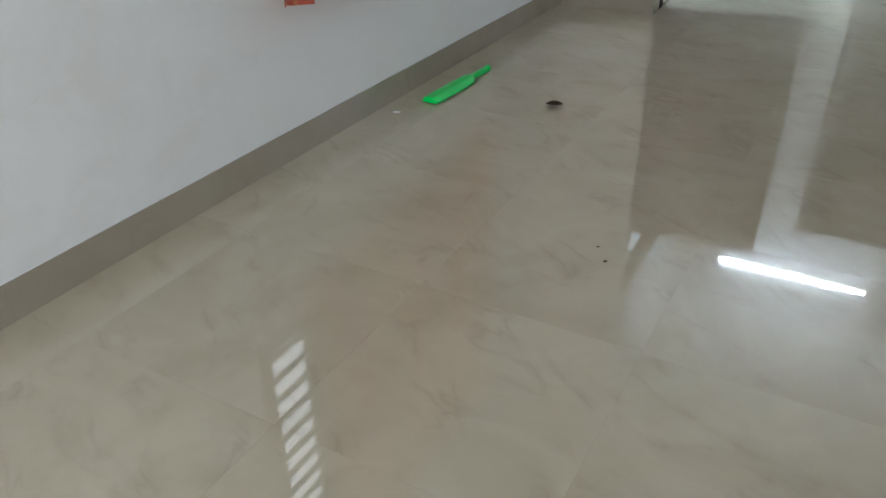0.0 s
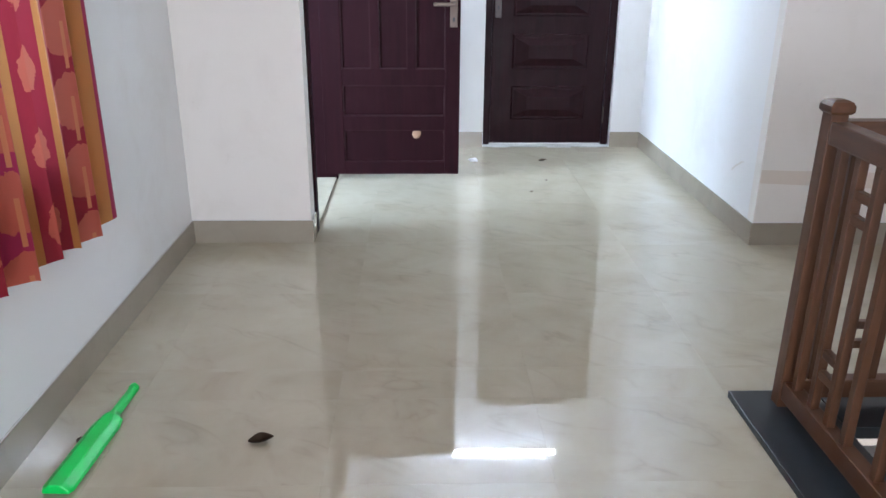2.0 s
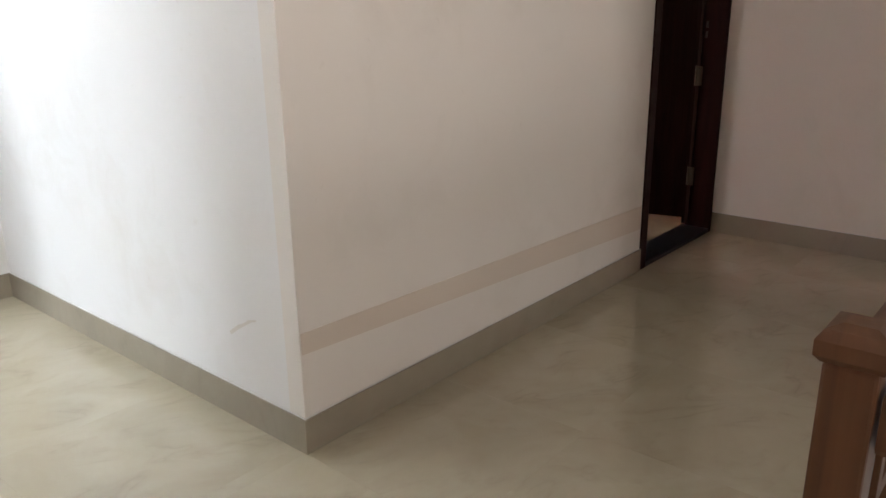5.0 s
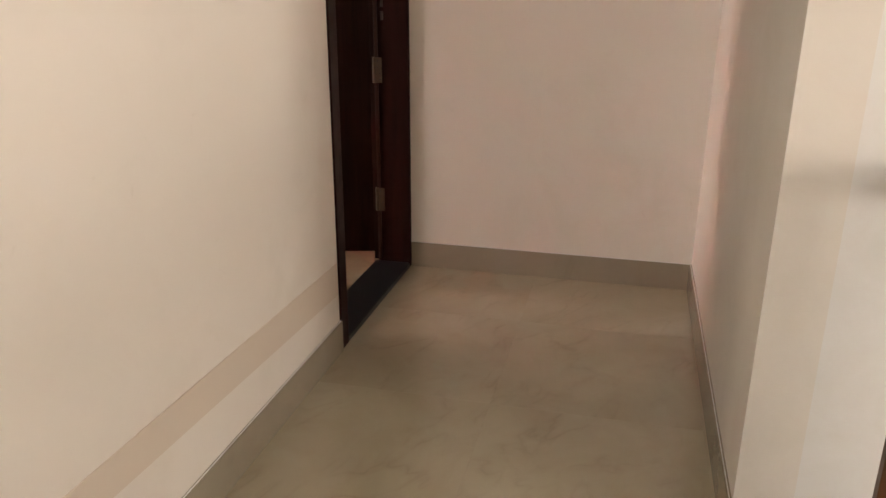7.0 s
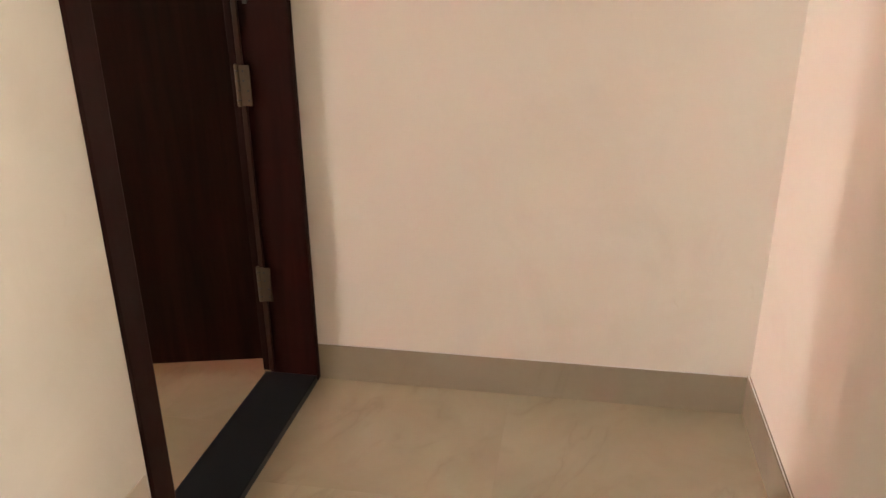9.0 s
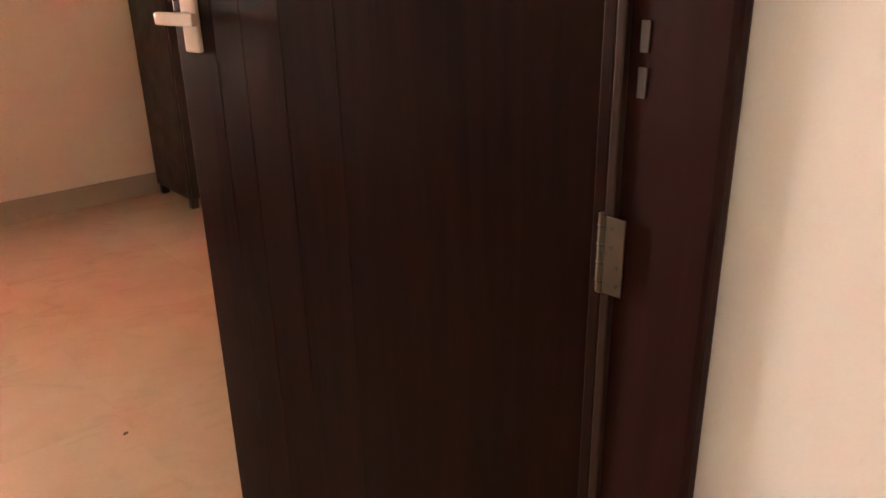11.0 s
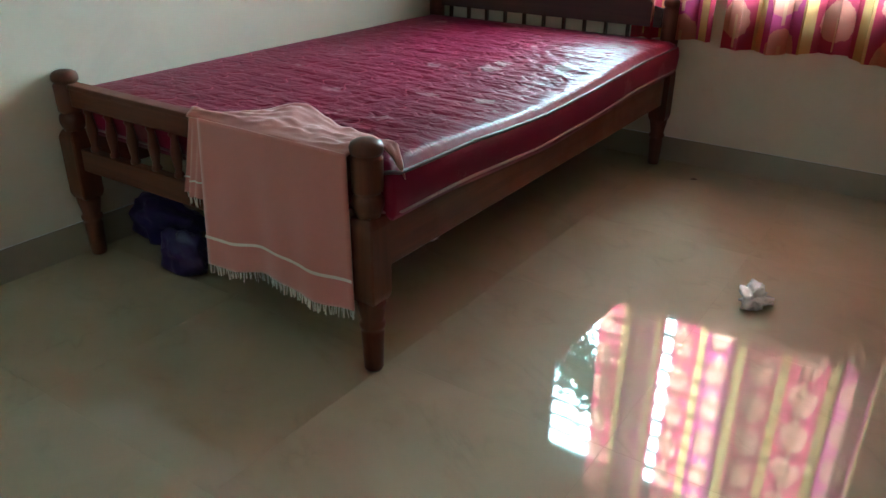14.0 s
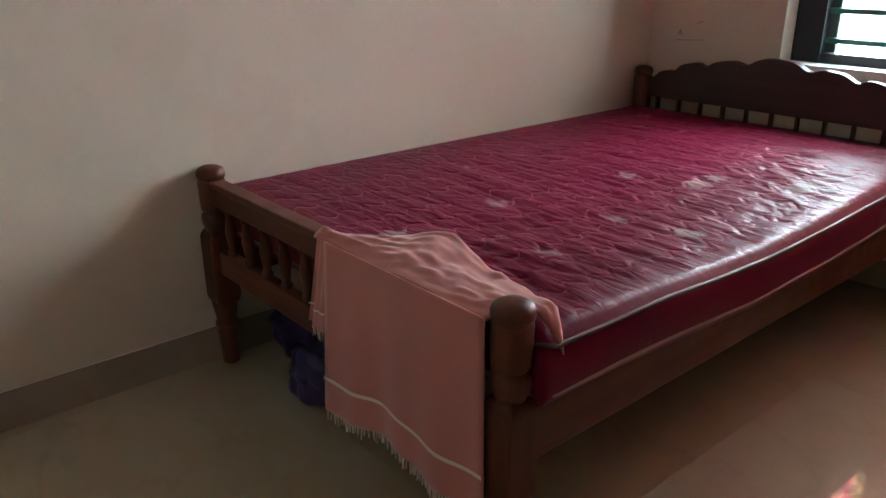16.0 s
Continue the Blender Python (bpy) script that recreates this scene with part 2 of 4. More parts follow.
def mattress_cloth(name):
    """Wine satin: pale flower sprays, wavy quilting stitches, crosswise gathers."""
    a = Mat(name, rough=0.46, spec=0.12)
    a.set("Sheen Weight", 0.07)
    a.set("Sheen Roughness", 0.35)
    a.set("Sheen Tint", (0.85, 0.34, 0.50, 1))
    v = a.coords()
    tone = a.noise(v, 3.0, 4)
    vor = a.n.new("ShaderNodeTexVoronoi")
    vor.inputs["Scale"].default_value = 5.6
    vor.inputs["Randomness"].default_value = 0.6
    a.l.new(v, vor.inputs["Vector"])
    wob = a.math("MULTIPLY", a.noise(v, 46, 3), 0.34)
    spot = a.ramp(a.math("ADD", vor.outputs["Distance"], wob), [(0.39, (1, 1, 1)), (0.43, (0, 0, 0))])
    c = a.mix(tone, srgb(82, 4, 34), srgb(112, 9, 50))
    sep = a.n.new("ShaderNodeSeparateXYZ")
    a.l.new(v, sep.inputs[0])
    on_stitch = a.math("MULTIPLY", a.math("LESS_THAN", a.math("ABSOLUTE", sep.outputs[0]), 0.612), a.math("LESS_THAN", a.math("ABSOLUTE", sep.outputs[1]), 0.948))
    c = a.mix(a.math("MULTIPLY", spot, a.math("ADD", 0.12, a.math("MULTIPLY", on_stitch, 0.40))), c, srgb(160, 146, 142))
    sway = a.math("MULTIPLY", a.math("SINE", a.math("MULTIPLY", sep.outputs[1], 88.0)), 0.17)
    drift = a.math("MULTIPLY", a.noise(v, 4.0, 2), 0.5)
    track = a.math("ABSOLUTE", a.math("SUBTRACT", a.math("FRACT", a.math("ADD", a.math("ADD", a.math("DIVIDE", sep.outputs[0], 0.098), sway), drift)), 0.5))
    stitch = a.ramp(track, [(0.0, (1, 1, 1)), (0.022, (0.7, 0.7, 0.7)), (0.035, (0, 0, 0))])
    shown = a.ramp(a.noise(v, 26, 2), [(0.47, (0, 0, 0)), (0.62, (1, 1, 1))])
    c = a.mix(a.math("MULTIPLY", a.math("MULTIPLY", a.math("MULTIPLY", stitch, shown), on_stitch), 0.5), c, srgb(214, 128, 144))
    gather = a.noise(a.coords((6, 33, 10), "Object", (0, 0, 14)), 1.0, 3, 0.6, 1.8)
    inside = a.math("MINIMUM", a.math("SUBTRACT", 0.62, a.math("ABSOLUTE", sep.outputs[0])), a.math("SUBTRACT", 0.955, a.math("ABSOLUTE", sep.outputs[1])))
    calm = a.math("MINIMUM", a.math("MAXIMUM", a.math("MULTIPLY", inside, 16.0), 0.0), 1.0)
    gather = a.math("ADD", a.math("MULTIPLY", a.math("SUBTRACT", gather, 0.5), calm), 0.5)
    # hollows of the gathers darkened, their shade put into the colour
    crease_shade = a.ramp(gather, [(0.30, (1, 1, 1)), (0.40, (0, 0, 0))])
    c = a.mix(a.math("MULTIPLY", crease_shade, 0.65), c, srgb(58, 2, 24))
    a.color(c)
    groove = a.math("MULTIPLY", calm, a.ramp(track, [(0.0, (0, 0, 0)), (0.16, (0.5, 0.5, 0.5))]))
    a.bump(a.math("ADD", a.math("MULTIPLY", gather, 1.3), groove), 0.45, 0.012)
    return a.m


def towel_cloth(name, color):
    a = Mat(name, rough=0.9, spec=0.1)
    n1 = a.noise(a.coords((600, 600, 600)), 1.0, 2)
    a.color(a.mix(a.math("MULTIPLY", a.noise(a.coords(), 8, 3), 0.5), color, tuple(c * 0.72 for c in color[:3]) + (1,)))
    a.set("Sheen Weight", 0.4)
    a.bump(n1, 0.25, 0.0015)
    return a.m


M_HALL = paint("white_wall_paint", (0.80, 0.80, 0.79, 1), (0.62, 0.58, 0.52, 1))
M_ROOM = paint("cream_wall_paint", (0.64, 0.585, 0.475, 1), (0.48, 0.40, 0.30, 1), 0.8)
# hall white tinted: warmer, dimmer light on these walls put into the colour
M_WARM_LIT = paint("white_paint_warm_lit", (0.78, 0.745, 0.695, 1), (0.60, 0.55, 0.48, 1), 0.6)
M_CEIL = paint("ceiling_paint", (0.82, 0.82, 0.80, 1), (0.72, 0.71, 0.68, 1), 0.2)
M_BAND = paint("beige_band_paint", (0.68, 0.605, 0.525, 1), (0.62, 0.54, 0.46, 1), 0.6)
M_TILE = marble_tile("beige_marble_tile", (0.395, 0.350, 0.255, 1), (0.13, 0.100, 0.080, 1), (0.475, 0.428, 0.325, 1))
M_TILE_ROOM = marble_tile("olive_beige_marble_tile", (0.345, 0.298, 0.205, 1), (0.14, 0.115, 0.08, 1), (0.400, 0.352, 0.255, 1))
# floor tile darkened, the shade on the upright skirting put into its colour
M_SKIRT_SHADED = marble_tile("skirting_tile_shaded", (0.30, 0.262, 0.20, 1), (0.2, 0.17, 0.14, 1), (0.35, 0.31, 0.245, 1), 0.16)
M_GROUT = plain("grout", (0.37, 0.33, 0.245, 1), 0.5)
M_GRANITE = Mat("black_granite", rough=0.28, spec=0.4)
M_GRANITE = M_GRANITE.color(M_GRANITE.mix(M_GRANITE.noise(M_GRANITE.position(), 420, 2), (0.010, 0.013, 0.016, 1), (0.020, 0.024, 0.028, 1))).m
M_DOOR = wood("mahogany_stain", (0.0105, 0.0018, 0.0032, 1), (0.022, 0.0037, 0.0062, 1), 0.55, 2, spec=0.09)
# door stain lightened: highlights along the panel edges put into the colour
M_MOULD_LIT = wood("mahogany_moulding_lit", (0.014, 0.0026, 0.0042, 1), (0.030, 0.0052, 0.0082, 1), 0.42, 2, spec=0.16)
M_DOOR_DARK = wood("dark_mahogany_stain", (0.0098, 0.0019, 0.0030, 1), (0.022, 0.0043, 0.0066, 1), 0.45, 2, spec=0.14)
M_JAMB = wood("red_mahogany_stain", (0.014, 0.0030, 0.0027, 1), (0.030, 0.0068, 0.0056, 1), 0.45, 2, spec=0.12)
M_LEAF3 = wood("near_black_brown_laminate", (0.0068, 0.0019, 0.0015, 1), (0.0280, 0.0086, 0.0060, 1), 0.36, 2, spec=0.09)
M_EDGE = wood("lighter_brown_edge", (0.020, 0.009, 0.006, 1), (0.042, 0.021, 0.015, 1), 0.5, 2, spec=0.15)
M_RAIL = wood("teak_varnish", (0.062, 0.025, 0.010, 1), (0.130, 0.055, 0.024, 1), 0.40, 2, spec=0.32)
M_BED = wood("bed_wood", (0.060, 0.019, 0.009, 1), (0.150, 0.048, 0.022, 1), 0.40, 2, coat=0.0, spec=0.3)
M_BED_X = wood("bed_wood_crosswise", (0.060, 0.019, 0.009, 1), (0.150, 0.048, 0.022, 1), 0.40, 0, coat=0.0, spec=0.3)
M_BED_Y = wood("bed_wood_lengthwise", (0.060, 0.019, 0.009, 1), (0.150, 0.048, 0.022, 1), 0.40, 1, coat=0.0, spec=0.3)
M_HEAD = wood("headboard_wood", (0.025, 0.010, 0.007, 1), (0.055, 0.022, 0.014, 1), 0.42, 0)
M_WARD = wood("wardrobe_laminate", (0.009, 0.004, 0.0025, 1), (0.020, 0.009, 0.006, 1), 0.4, 2)
M_STEEL = plain("brushed_steel", (0.55, 0.52, 0.46, 1), 0.32, 1.0)
M_NICKEL = plain("worn_bronze_plate", (0.15, 0.11, 0.085, 1), 0.48, 0.6, amount=0.2)
M_GUNMETAL = plain("dark_gunmetal", (0.085, 0.072, 0.068, 1), 0.40, 0.7, amount=0.2)
M_PIPING_DARK = plain("grey_violet_tape", (0.075, 0.032, 0.044, 1), 0.55)
M_IVORY = plain("ivory_handle_enamel", (0.55, 0.44, 0.36, 1), 0.35)
M_BRASS = plain("aged_brass", (0.12, 0.10, 0.075, 1), 0.5, 1.0, amount=0.2)
M_FRAME_DARK = plain("window_frame_paint", (0.020, 0.022, 0.028, 1), 0.4)
M_SASH = plain("grey_green_sash_paint", (0.055, 0.075, 0.070, 1), 0.45)
M_BAR = plain("green_bar_paint", (0.055, 0.19, 0.155, 1), 0.4)
M_GREEN = plain("green_plastic", (0.015, 0.62, 0.085, 1), 0.32, amount=0.05)
M_LEAF = plain("dry_leaf", (0.075, 0.045, 0.022, 1), 0.8)
M_PAPER = plain("white_paper", (0.78, 0.78, 0.77, 1), 0.7)
M_CEMENT = plain("rough_cement", (0.50, 0.49, 0.46, 1), 0.9, amount=0.3, bump=0.5)
M_BARE = plain("bare_splintered_wood", (0.34, 0.20, 0.12, 1), 0.8, bump=0.6)
M_BAG = plain("violet_plastic", (0.028, 0.016, 0.090, 1), 0.38)
M_PIPING = plain("pale_piping", (0.30, 0.19, 0.19, 1), 0.6)
M_FRINGE = plain("undyed_thread", (0.74, 0.69, 0.62, 1), 0.9)
M_SWITCH = plain("switch_plastic", (0.74, 0.74, 0.72, 1), 0.4)
M_CURTAIN = curtain_cloth("damask_curtain", 0.94)
# same fabric, dimmed in the material so its hall folds look shaded
M_CURTAIN_HALL = curtain_cloth("dim_damask_curtain", 0.42)
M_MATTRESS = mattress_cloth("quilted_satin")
M_TOWEL = towel_cloth("rose_towel", srgb(188, 126, 119))

glow = Mat("lit_tube")
glow.set("Emission Color", (0.86, 0.95, 1.0, 1))
glow.set("Emission Strength", 230.0)
M_TUBE = glow.m
# ---------------------------------------------------------------- building helpers


def to_object(name, bm, material, smooth=False):
    bmesh.ops.recalc_face_normals(bm, faces=bm.faces)
    me = bpy.data.meshes.new(name)
    bm.to_mesh(me)
    bm.free()
    me.materials.append(material)
    if smooth:
        me.shade_smooth()
    return new(name, me)


def part(name, bm, material, parent, label="", smooth=False):
    ob = to_object(name, bm, material, smooth)
    ob.parent = parent
    return tagged(ob, label) if label else ob


def thing(name, at, label, category, group="", rz=0.0):
    ob = new(name)
    ob.empty_display_size = 0.1
    ob.matrix_world = pose(*at, 0, 0, rz)
    return tagged(ob, label, category, group)


def add_box(bm, x0, x1, y0, y1, z0, z1, bevel=0.0):
    vs = [bm.verts.new((x, y, z)) for x in (x0, x1) for y in (y0, y1) for z in (z0, z1)]
    fs = [bm.faces.new([vs[i] for i in q]) for q in ((0, 1, 3, 2), (4, 6, 7, 5), (0, 4, 5, 1), (2, 3, 7, 6), (0, 2, 6, 4), (1, 5, 7, 3))]
    if bevel:
        es = {e for f in fs for e in f.edges}
        bmesh.ops.bevel(bm, geom=list(es), offset=bevel, segments=2, affect="EDGES", profile=0.6)
    return bm


def box(x0, x1, y0, y1, z0, z1, bevel=0.0):
    return add_box(bmesh.new(), x0, x1, y0, y1, z0, z1, bevel)


def lathe(profile, segments=20, cx=0.0, cy=0.0):
    """A turned solid from (radius, z) pairs."""
    bm = bmesh.new()
    rings = [[bm.verts.new((cx + r * math.cos(2 * math.pi * k / segments), cy + r * math.sin(2 * math.pi * k / segments), z)) for k in range(segments)] for r, z in profile]
    for a, b in zip(rings, rings[1:]):
        for k in range(segments):
            bm.faces.new((a[k], a[(k + 1) % segments], b[(k + 1) % segments], b[k]))
    bm.faces.new(rings[0][::-1])
    bm.faces.new(rings[-1])
    return bm


def square_stack(levels, cx=0.0, cy=0.0):
    """A square post from (half width, z) pairs."""
    bm = bmesh.new()
    rings = [[bm.verts.new((cx + sx * h, cy + sy * h, z)) for sx, sy in ((-1, -1), (1, -1), (1, 1), (-1, 1))] for h, z in levels]
    for a, b in zip(rings, rings[1:]):
        for k in range(4):
            bm.faces.new((a[k], a[(k + 1) % 4], b[(k + 1) % 4], b[k]))
    bm.faces.new(rings[0][::-1])
    bm.faces.new(rings[-1])
    return bm


def structure(name, bm, material, label="", category=""):
    return tagged(to_object(name, bm, material), label or name.replace("_", " "), category or name.split("_")[0], "", "structure")


# ---------------------------------------------------------------- the plan
TOP = 2.93          # ceiling
WX = -2.625         # hall, window wall
JX = -2.07          # hall, wall of the balcony door
NY = 2.005            # hall, end wall
CX, CY = 2.862, -1.167  # passage, end wall and side wall
SX = 1.33           # stairwell, far wall
BX, BY = 0.152, 3.574  # bedroom, bed wall and window wall
EX = 4.1            # bedroom, wardrobe wall
SOUTH = -6.9


def wall(name, spans, material, label):
    """A wall of boxes that meet end to end; spans as x0, x1, y0, y1, z0, z1."""
    bm = bmesh.new()
    for s in spans:
        add_box(bm, *s)
    return structure(name, bm, material, label, "wall")


DEEP = -2.9
wall("wall_hall_west", [(WX - 0.12, WX, SOUTH, -2.80, 0, TOP), (WX - 0.12, WX, -2.80, -1.15, 0, 0.70), (WX - 0.12, WX, -2.80, -1.15, 2.1, TOP), (WX - 0.12, WX, -1.15, 0.055, 0, TOP)], M_HALL, "white painted plaster wall with a curtained window")
wall("wall_hall_jog", [(WX - 0.12, JX, 0.055, 0.175, 0, TOP)], M_WARM_LIT, "short white painted wall beside the open door")
wall("wall_hall_north_west", [(JX - 0.12, JX, 0.175, 1.17, 2.06, TOP), (JX - 0.30, JX, 1.17, NY, 0, TOP)], M_HALL, "white painted wall around the open mahogany door")
wall("wall_hall_north", [(JX - 0.12, -1.119, NY, NY + 0.12, 0, TOP), (-1.119, -0.216, NY, NY + 0.12, 2.14, TOP), (-0.216, 0.0, NY, NY + 0.12, 0, TOP)], M_HALL, "white painted end wall around the closed door")
wall("wall_hall_east", [(0.0, 0.065, 0.065, NY + 0.12, 0, TOP)], M_HALL, "white painted wall lit from the open door")
wall("wall_bedroom_west", [(0.075, BX, 0.065, BY, 0, TOP)], M_ROOM, "cream painted bedroom wall behind the bed, lightly soiled")
wall("wall_passage_north", [(0.0, 2.010, 0.0, 0.065, 0, TOP), (2.010, CX, 0.0, 0.065, 2.08, TOP)], M_WARM_LIT, "white painted wall with a slanting beige band")
wall("wall_bedroom_south", [(BX, 2.010, 0.075, 0.14, 0, TOP), (2.010, CX, 0.075, 0.14, 2.08, TOP), (CX, EX, 0.02, 0.14, 0, TOP)], M_ROOM, "cream painted bedroom wall around the doorway")
wall("wall_passage_east", [(CX, CX + 0.12, CY - 0.12, 0.02, 0, TOP)], M_WARM_LIT, "white painted end wall of the passage")
wall("wall_passage_south", [(SX, CX, CY - 0.12, CY, 0, TOP)], M_WARM_LIT, "white painted side wall of the passage")
wall("wall_stairwell_east", [(SX, SX + 0.12, SOUTH, CY - 0.12, DEEP, TOP), (SX, SX + 0.12, CY - 0.12, CY - 0.004, DEEP, -0.16)], M_HALL, "white painted stairwell wall")
# opening added in this unseen wall only to hold the fill lamp
wall("wall_hall_south", [(WX - 0.12, -2.3, SOUTH - 0.12, SOUTH, DEEP, TOP), (-2.3, -0.3, SOUTH - 0.12, SOUTH, DEEP, 0.12), (-2.3, -0.3, SOUTH - 0.12, SOUTH, 2.12, TOP), (-0.3, SX + 0.12, SOUTH - 0.12, SOUTH, DEEP, TOP)], M_HALL, "plain white wall with an opening added for the fill lamp")
wall("wall_bedroom_north", [(BX, 0.745, BY, BY + 0.14, 0, TOP), (0.745, 2.39, BY, BY + 0.14, 0, 0.765), (0.745, 2.39, BY, BY + 0.14, 1.985, TOP), (2.39, EX, BY, BY + 0.14, 0, TOP)], M_ROOM, "cream painted bedroom wall with a barred window")
wall("wall_bedroom_east", [(EX, EX + 0.12, 0.02, BY + 0.14, 0, TOP)], M_ROOM, "plain cream painted wall")
wall("wall_balcony", [(-4.2, JX - 0.30, 2.0, 2.12, 0, TOP), (-4.2, -2.72, -0.85, -0.73, 0, TOP), (-4.2, -4.08, -0.73, 2.0, 0, 0.25), (-4.2, -4.08, -0.73, 2.0, 2.2, TOP), (-4.2, -4.08, 1.2, 2.0, 0.25, 2.2)], M_HALL, "plain white wall with an opening added for the fill lamp of the sunlit side room")
structure("ceiling", add_box(add_box(box(WX - 0.12, SX + 0.12, SOUTH, 0.0, TOP, TOP + 0.12), -4.2, EX + 0.12, 0.0, BY + 0.14, TOP, TOP + 0.12), SX + 0.12, CX + 0.12, CY - 0.12, 0.0, TOP, TOP + 0.12), M_CEIL, "white painted ceiling", "ceiling")
structure("wall_stairwell_lower", add_box(add_box(box(-0.50, -0.38, SOUTH, -1.5, DEEP, -0.16), -0.38, SX, -1.5, -1.38, DEEP, -0.16), -0.38, SX, SOUTH, SOUTH + 0.02, DEEP, -0.16), M_HALL, "white painted wall below the landing", "wall")
ground = structure("ground", box(-60, 60, -60, 60, -3.2, -3.05), plain("dry_earth", (0.16, 0.12, 0.085, 1), 0.95), "dry earth around the house", "ground")

M_SKY_GLOW = Mat("bright_overcast_sky", (0.8, 0.85, 0.85, 1), 1.0, spec=0.0)
M_SKY_GLOW.set("Emission Color", (0.90, 0.98, 0.97, 1))
M_SKY_GLOW.set("Emission Strength", 4.2)
structure("backdrop", box(-3.6, 6.0, 5.60, 5.62, -3.0, 5.0), M_SKY_GLOW.m, "bright white overcast distance outside the bedroom window", "sky")

# a leafy limb before the bedroom window, added for an unidentified dark shape
M_BARK = plain("grey_bark", (0.075, 0.055, 0.042, 1), 0.9, bump=0.5)
M_FOLIAGE = plain("dark_green_leaf", (0.035, 0.070, 0.030, 1), 0.55, grain=20.0)


def tapered(points, bm, sides=8):
    """A limb through (x, y, z, radius) points."""
    rings = []
    for x, y, z, r in points:
        rings.append([bm.verts.new((x + r * math.cos(2 * math.pi * k / sides), y + r * math.sin(2 * math.pi * k / sides) * 0.8, z + 0.6 * r * math.sin(2 * math.pi * k / sides))) for k in range(sides)])
    for a, b in zip(rings, rings[1:]):
        for k in range(sides):
            bm.faces.new((a[k], a[(k + 1) % sides], b[(k + 1) % sides], b[k]))
    bm.faces.new(rings[0][::-1])
    bm.faces.new(rings[-1])


tree = thing("tree", (-0.45, 4.45, -3.05), "dark leafy tree standing in for an unidentified dark shape outside", "tree")
bm = bmesh.new()
tapered([(0, 0, 0, 0.13), (0.03, 0.02, 1.6, 0.10), (-0.02, 0.0, 3.2, 0.075), (0.05, 0.03, 4.6, 0.05), (0.04, 0.05, 5.6, 0.02)], bm)
tapered([(0.02, 0.01, 4.1, 0.05), (0.40, 0.0, 4.45, 0.035), (0.85, -0.03, 4.75, 0.022), (1.30, -0.02, 4.95, 0.008)], bm)
tapered([(0.60, -0.01, 4.60, 0.022), (0.95, 0.05, 4.95, 0.014), (1.20, 0.08, 5.18, 0.006)], bm)
part("trunk", bm, M_BARK, tree, "", True)
rnd = random.Random(31)
bm = bmesh.new()
for k in range(900):
    if k < 680:
        f = rnd.random()
        c = Vector((0.95 + 0.50 * f + rnd.gauss(0, 0.07), rnd.gauss(0, 0.10), 4.78 + 0.30 * f + rnd.gauss(0, 0.10)))
    else:
        c = Vector((rnd.gauss(0.1, 0.30), rnd.gauss(0, 0.25), 5.5 + rnd.gauss(0, 0.25)))
    turn = Matrix.Rotation(rnd.uniform(0, 6.28), 3, "Z") @ Matrix.Rotation(rnd.uniform(-0.9, 0.9), 3, "X")
    ln = rnd.uniform(0.07, 0.13)
    quad = [bm.verts.new(c + turn @ Vector(q)) for q in ((0, 0, 0), (ln * 0.5, ln * 0.24, 0.008), (ln, 0, -0.012), (ln * 0.5, -ln * 0.24, 0.008))]
    bm.faces.new(quad)
part("crown", bm, M_FOLIAGE, tree, "sparse crown of narrow dark leaves")

# floor slabs, then the beige band and skirting
floor = structure("floor", add_box(add_box(add_box(add_box(add_box(box(WX, -0.609, SOUTH, -1.341, -0.16, -0.0008), WX, CX, CY, 0.0, -0.16, -0.0008), WX, SX, -1.341, CY, -0.16, -0.0008), JX - 0.12, 0.0, 0.0, NY, -0.16, -0.0008), WX, JX - 0.12, 0.0, 0.055, -0.16, -0.0008), BX, EX, 0.14, BY, -0.16, -0.0008), M_GROUT, "polished beige marble-look tile floor", "floor")
structure("floor_balcony", add_box(box(-4.2, WX - 0.12, -0.85, 0.175, -0.16, 0.0), -4.2, JX - 0.12, 0.175, 2.0, -0.16, 0.0), M_TILE, "pale tile floor of the side room", "floor")
structure("floor_lower", box(-0.38, SX, SOUTH, -1.38, DEEP - 0.12, DEEP), M_TILE, "tile floor of the storey below", "floor")

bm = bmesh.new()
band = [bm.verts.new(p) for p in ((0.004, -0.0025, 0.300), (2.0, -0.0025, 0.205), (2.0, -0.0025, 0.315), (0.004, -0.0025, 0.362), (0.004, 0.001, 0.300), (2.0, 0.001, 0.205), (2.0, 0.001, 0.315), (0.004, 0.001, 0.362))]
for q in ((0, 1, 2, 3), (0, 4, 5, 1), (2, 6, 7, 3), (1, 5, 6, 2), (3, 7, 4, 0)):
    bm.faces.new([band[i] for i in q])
structure("trim_plaster_band", bm, M_BAND, "slanting beige band along the wall", "plaster band")

SK = 0.108
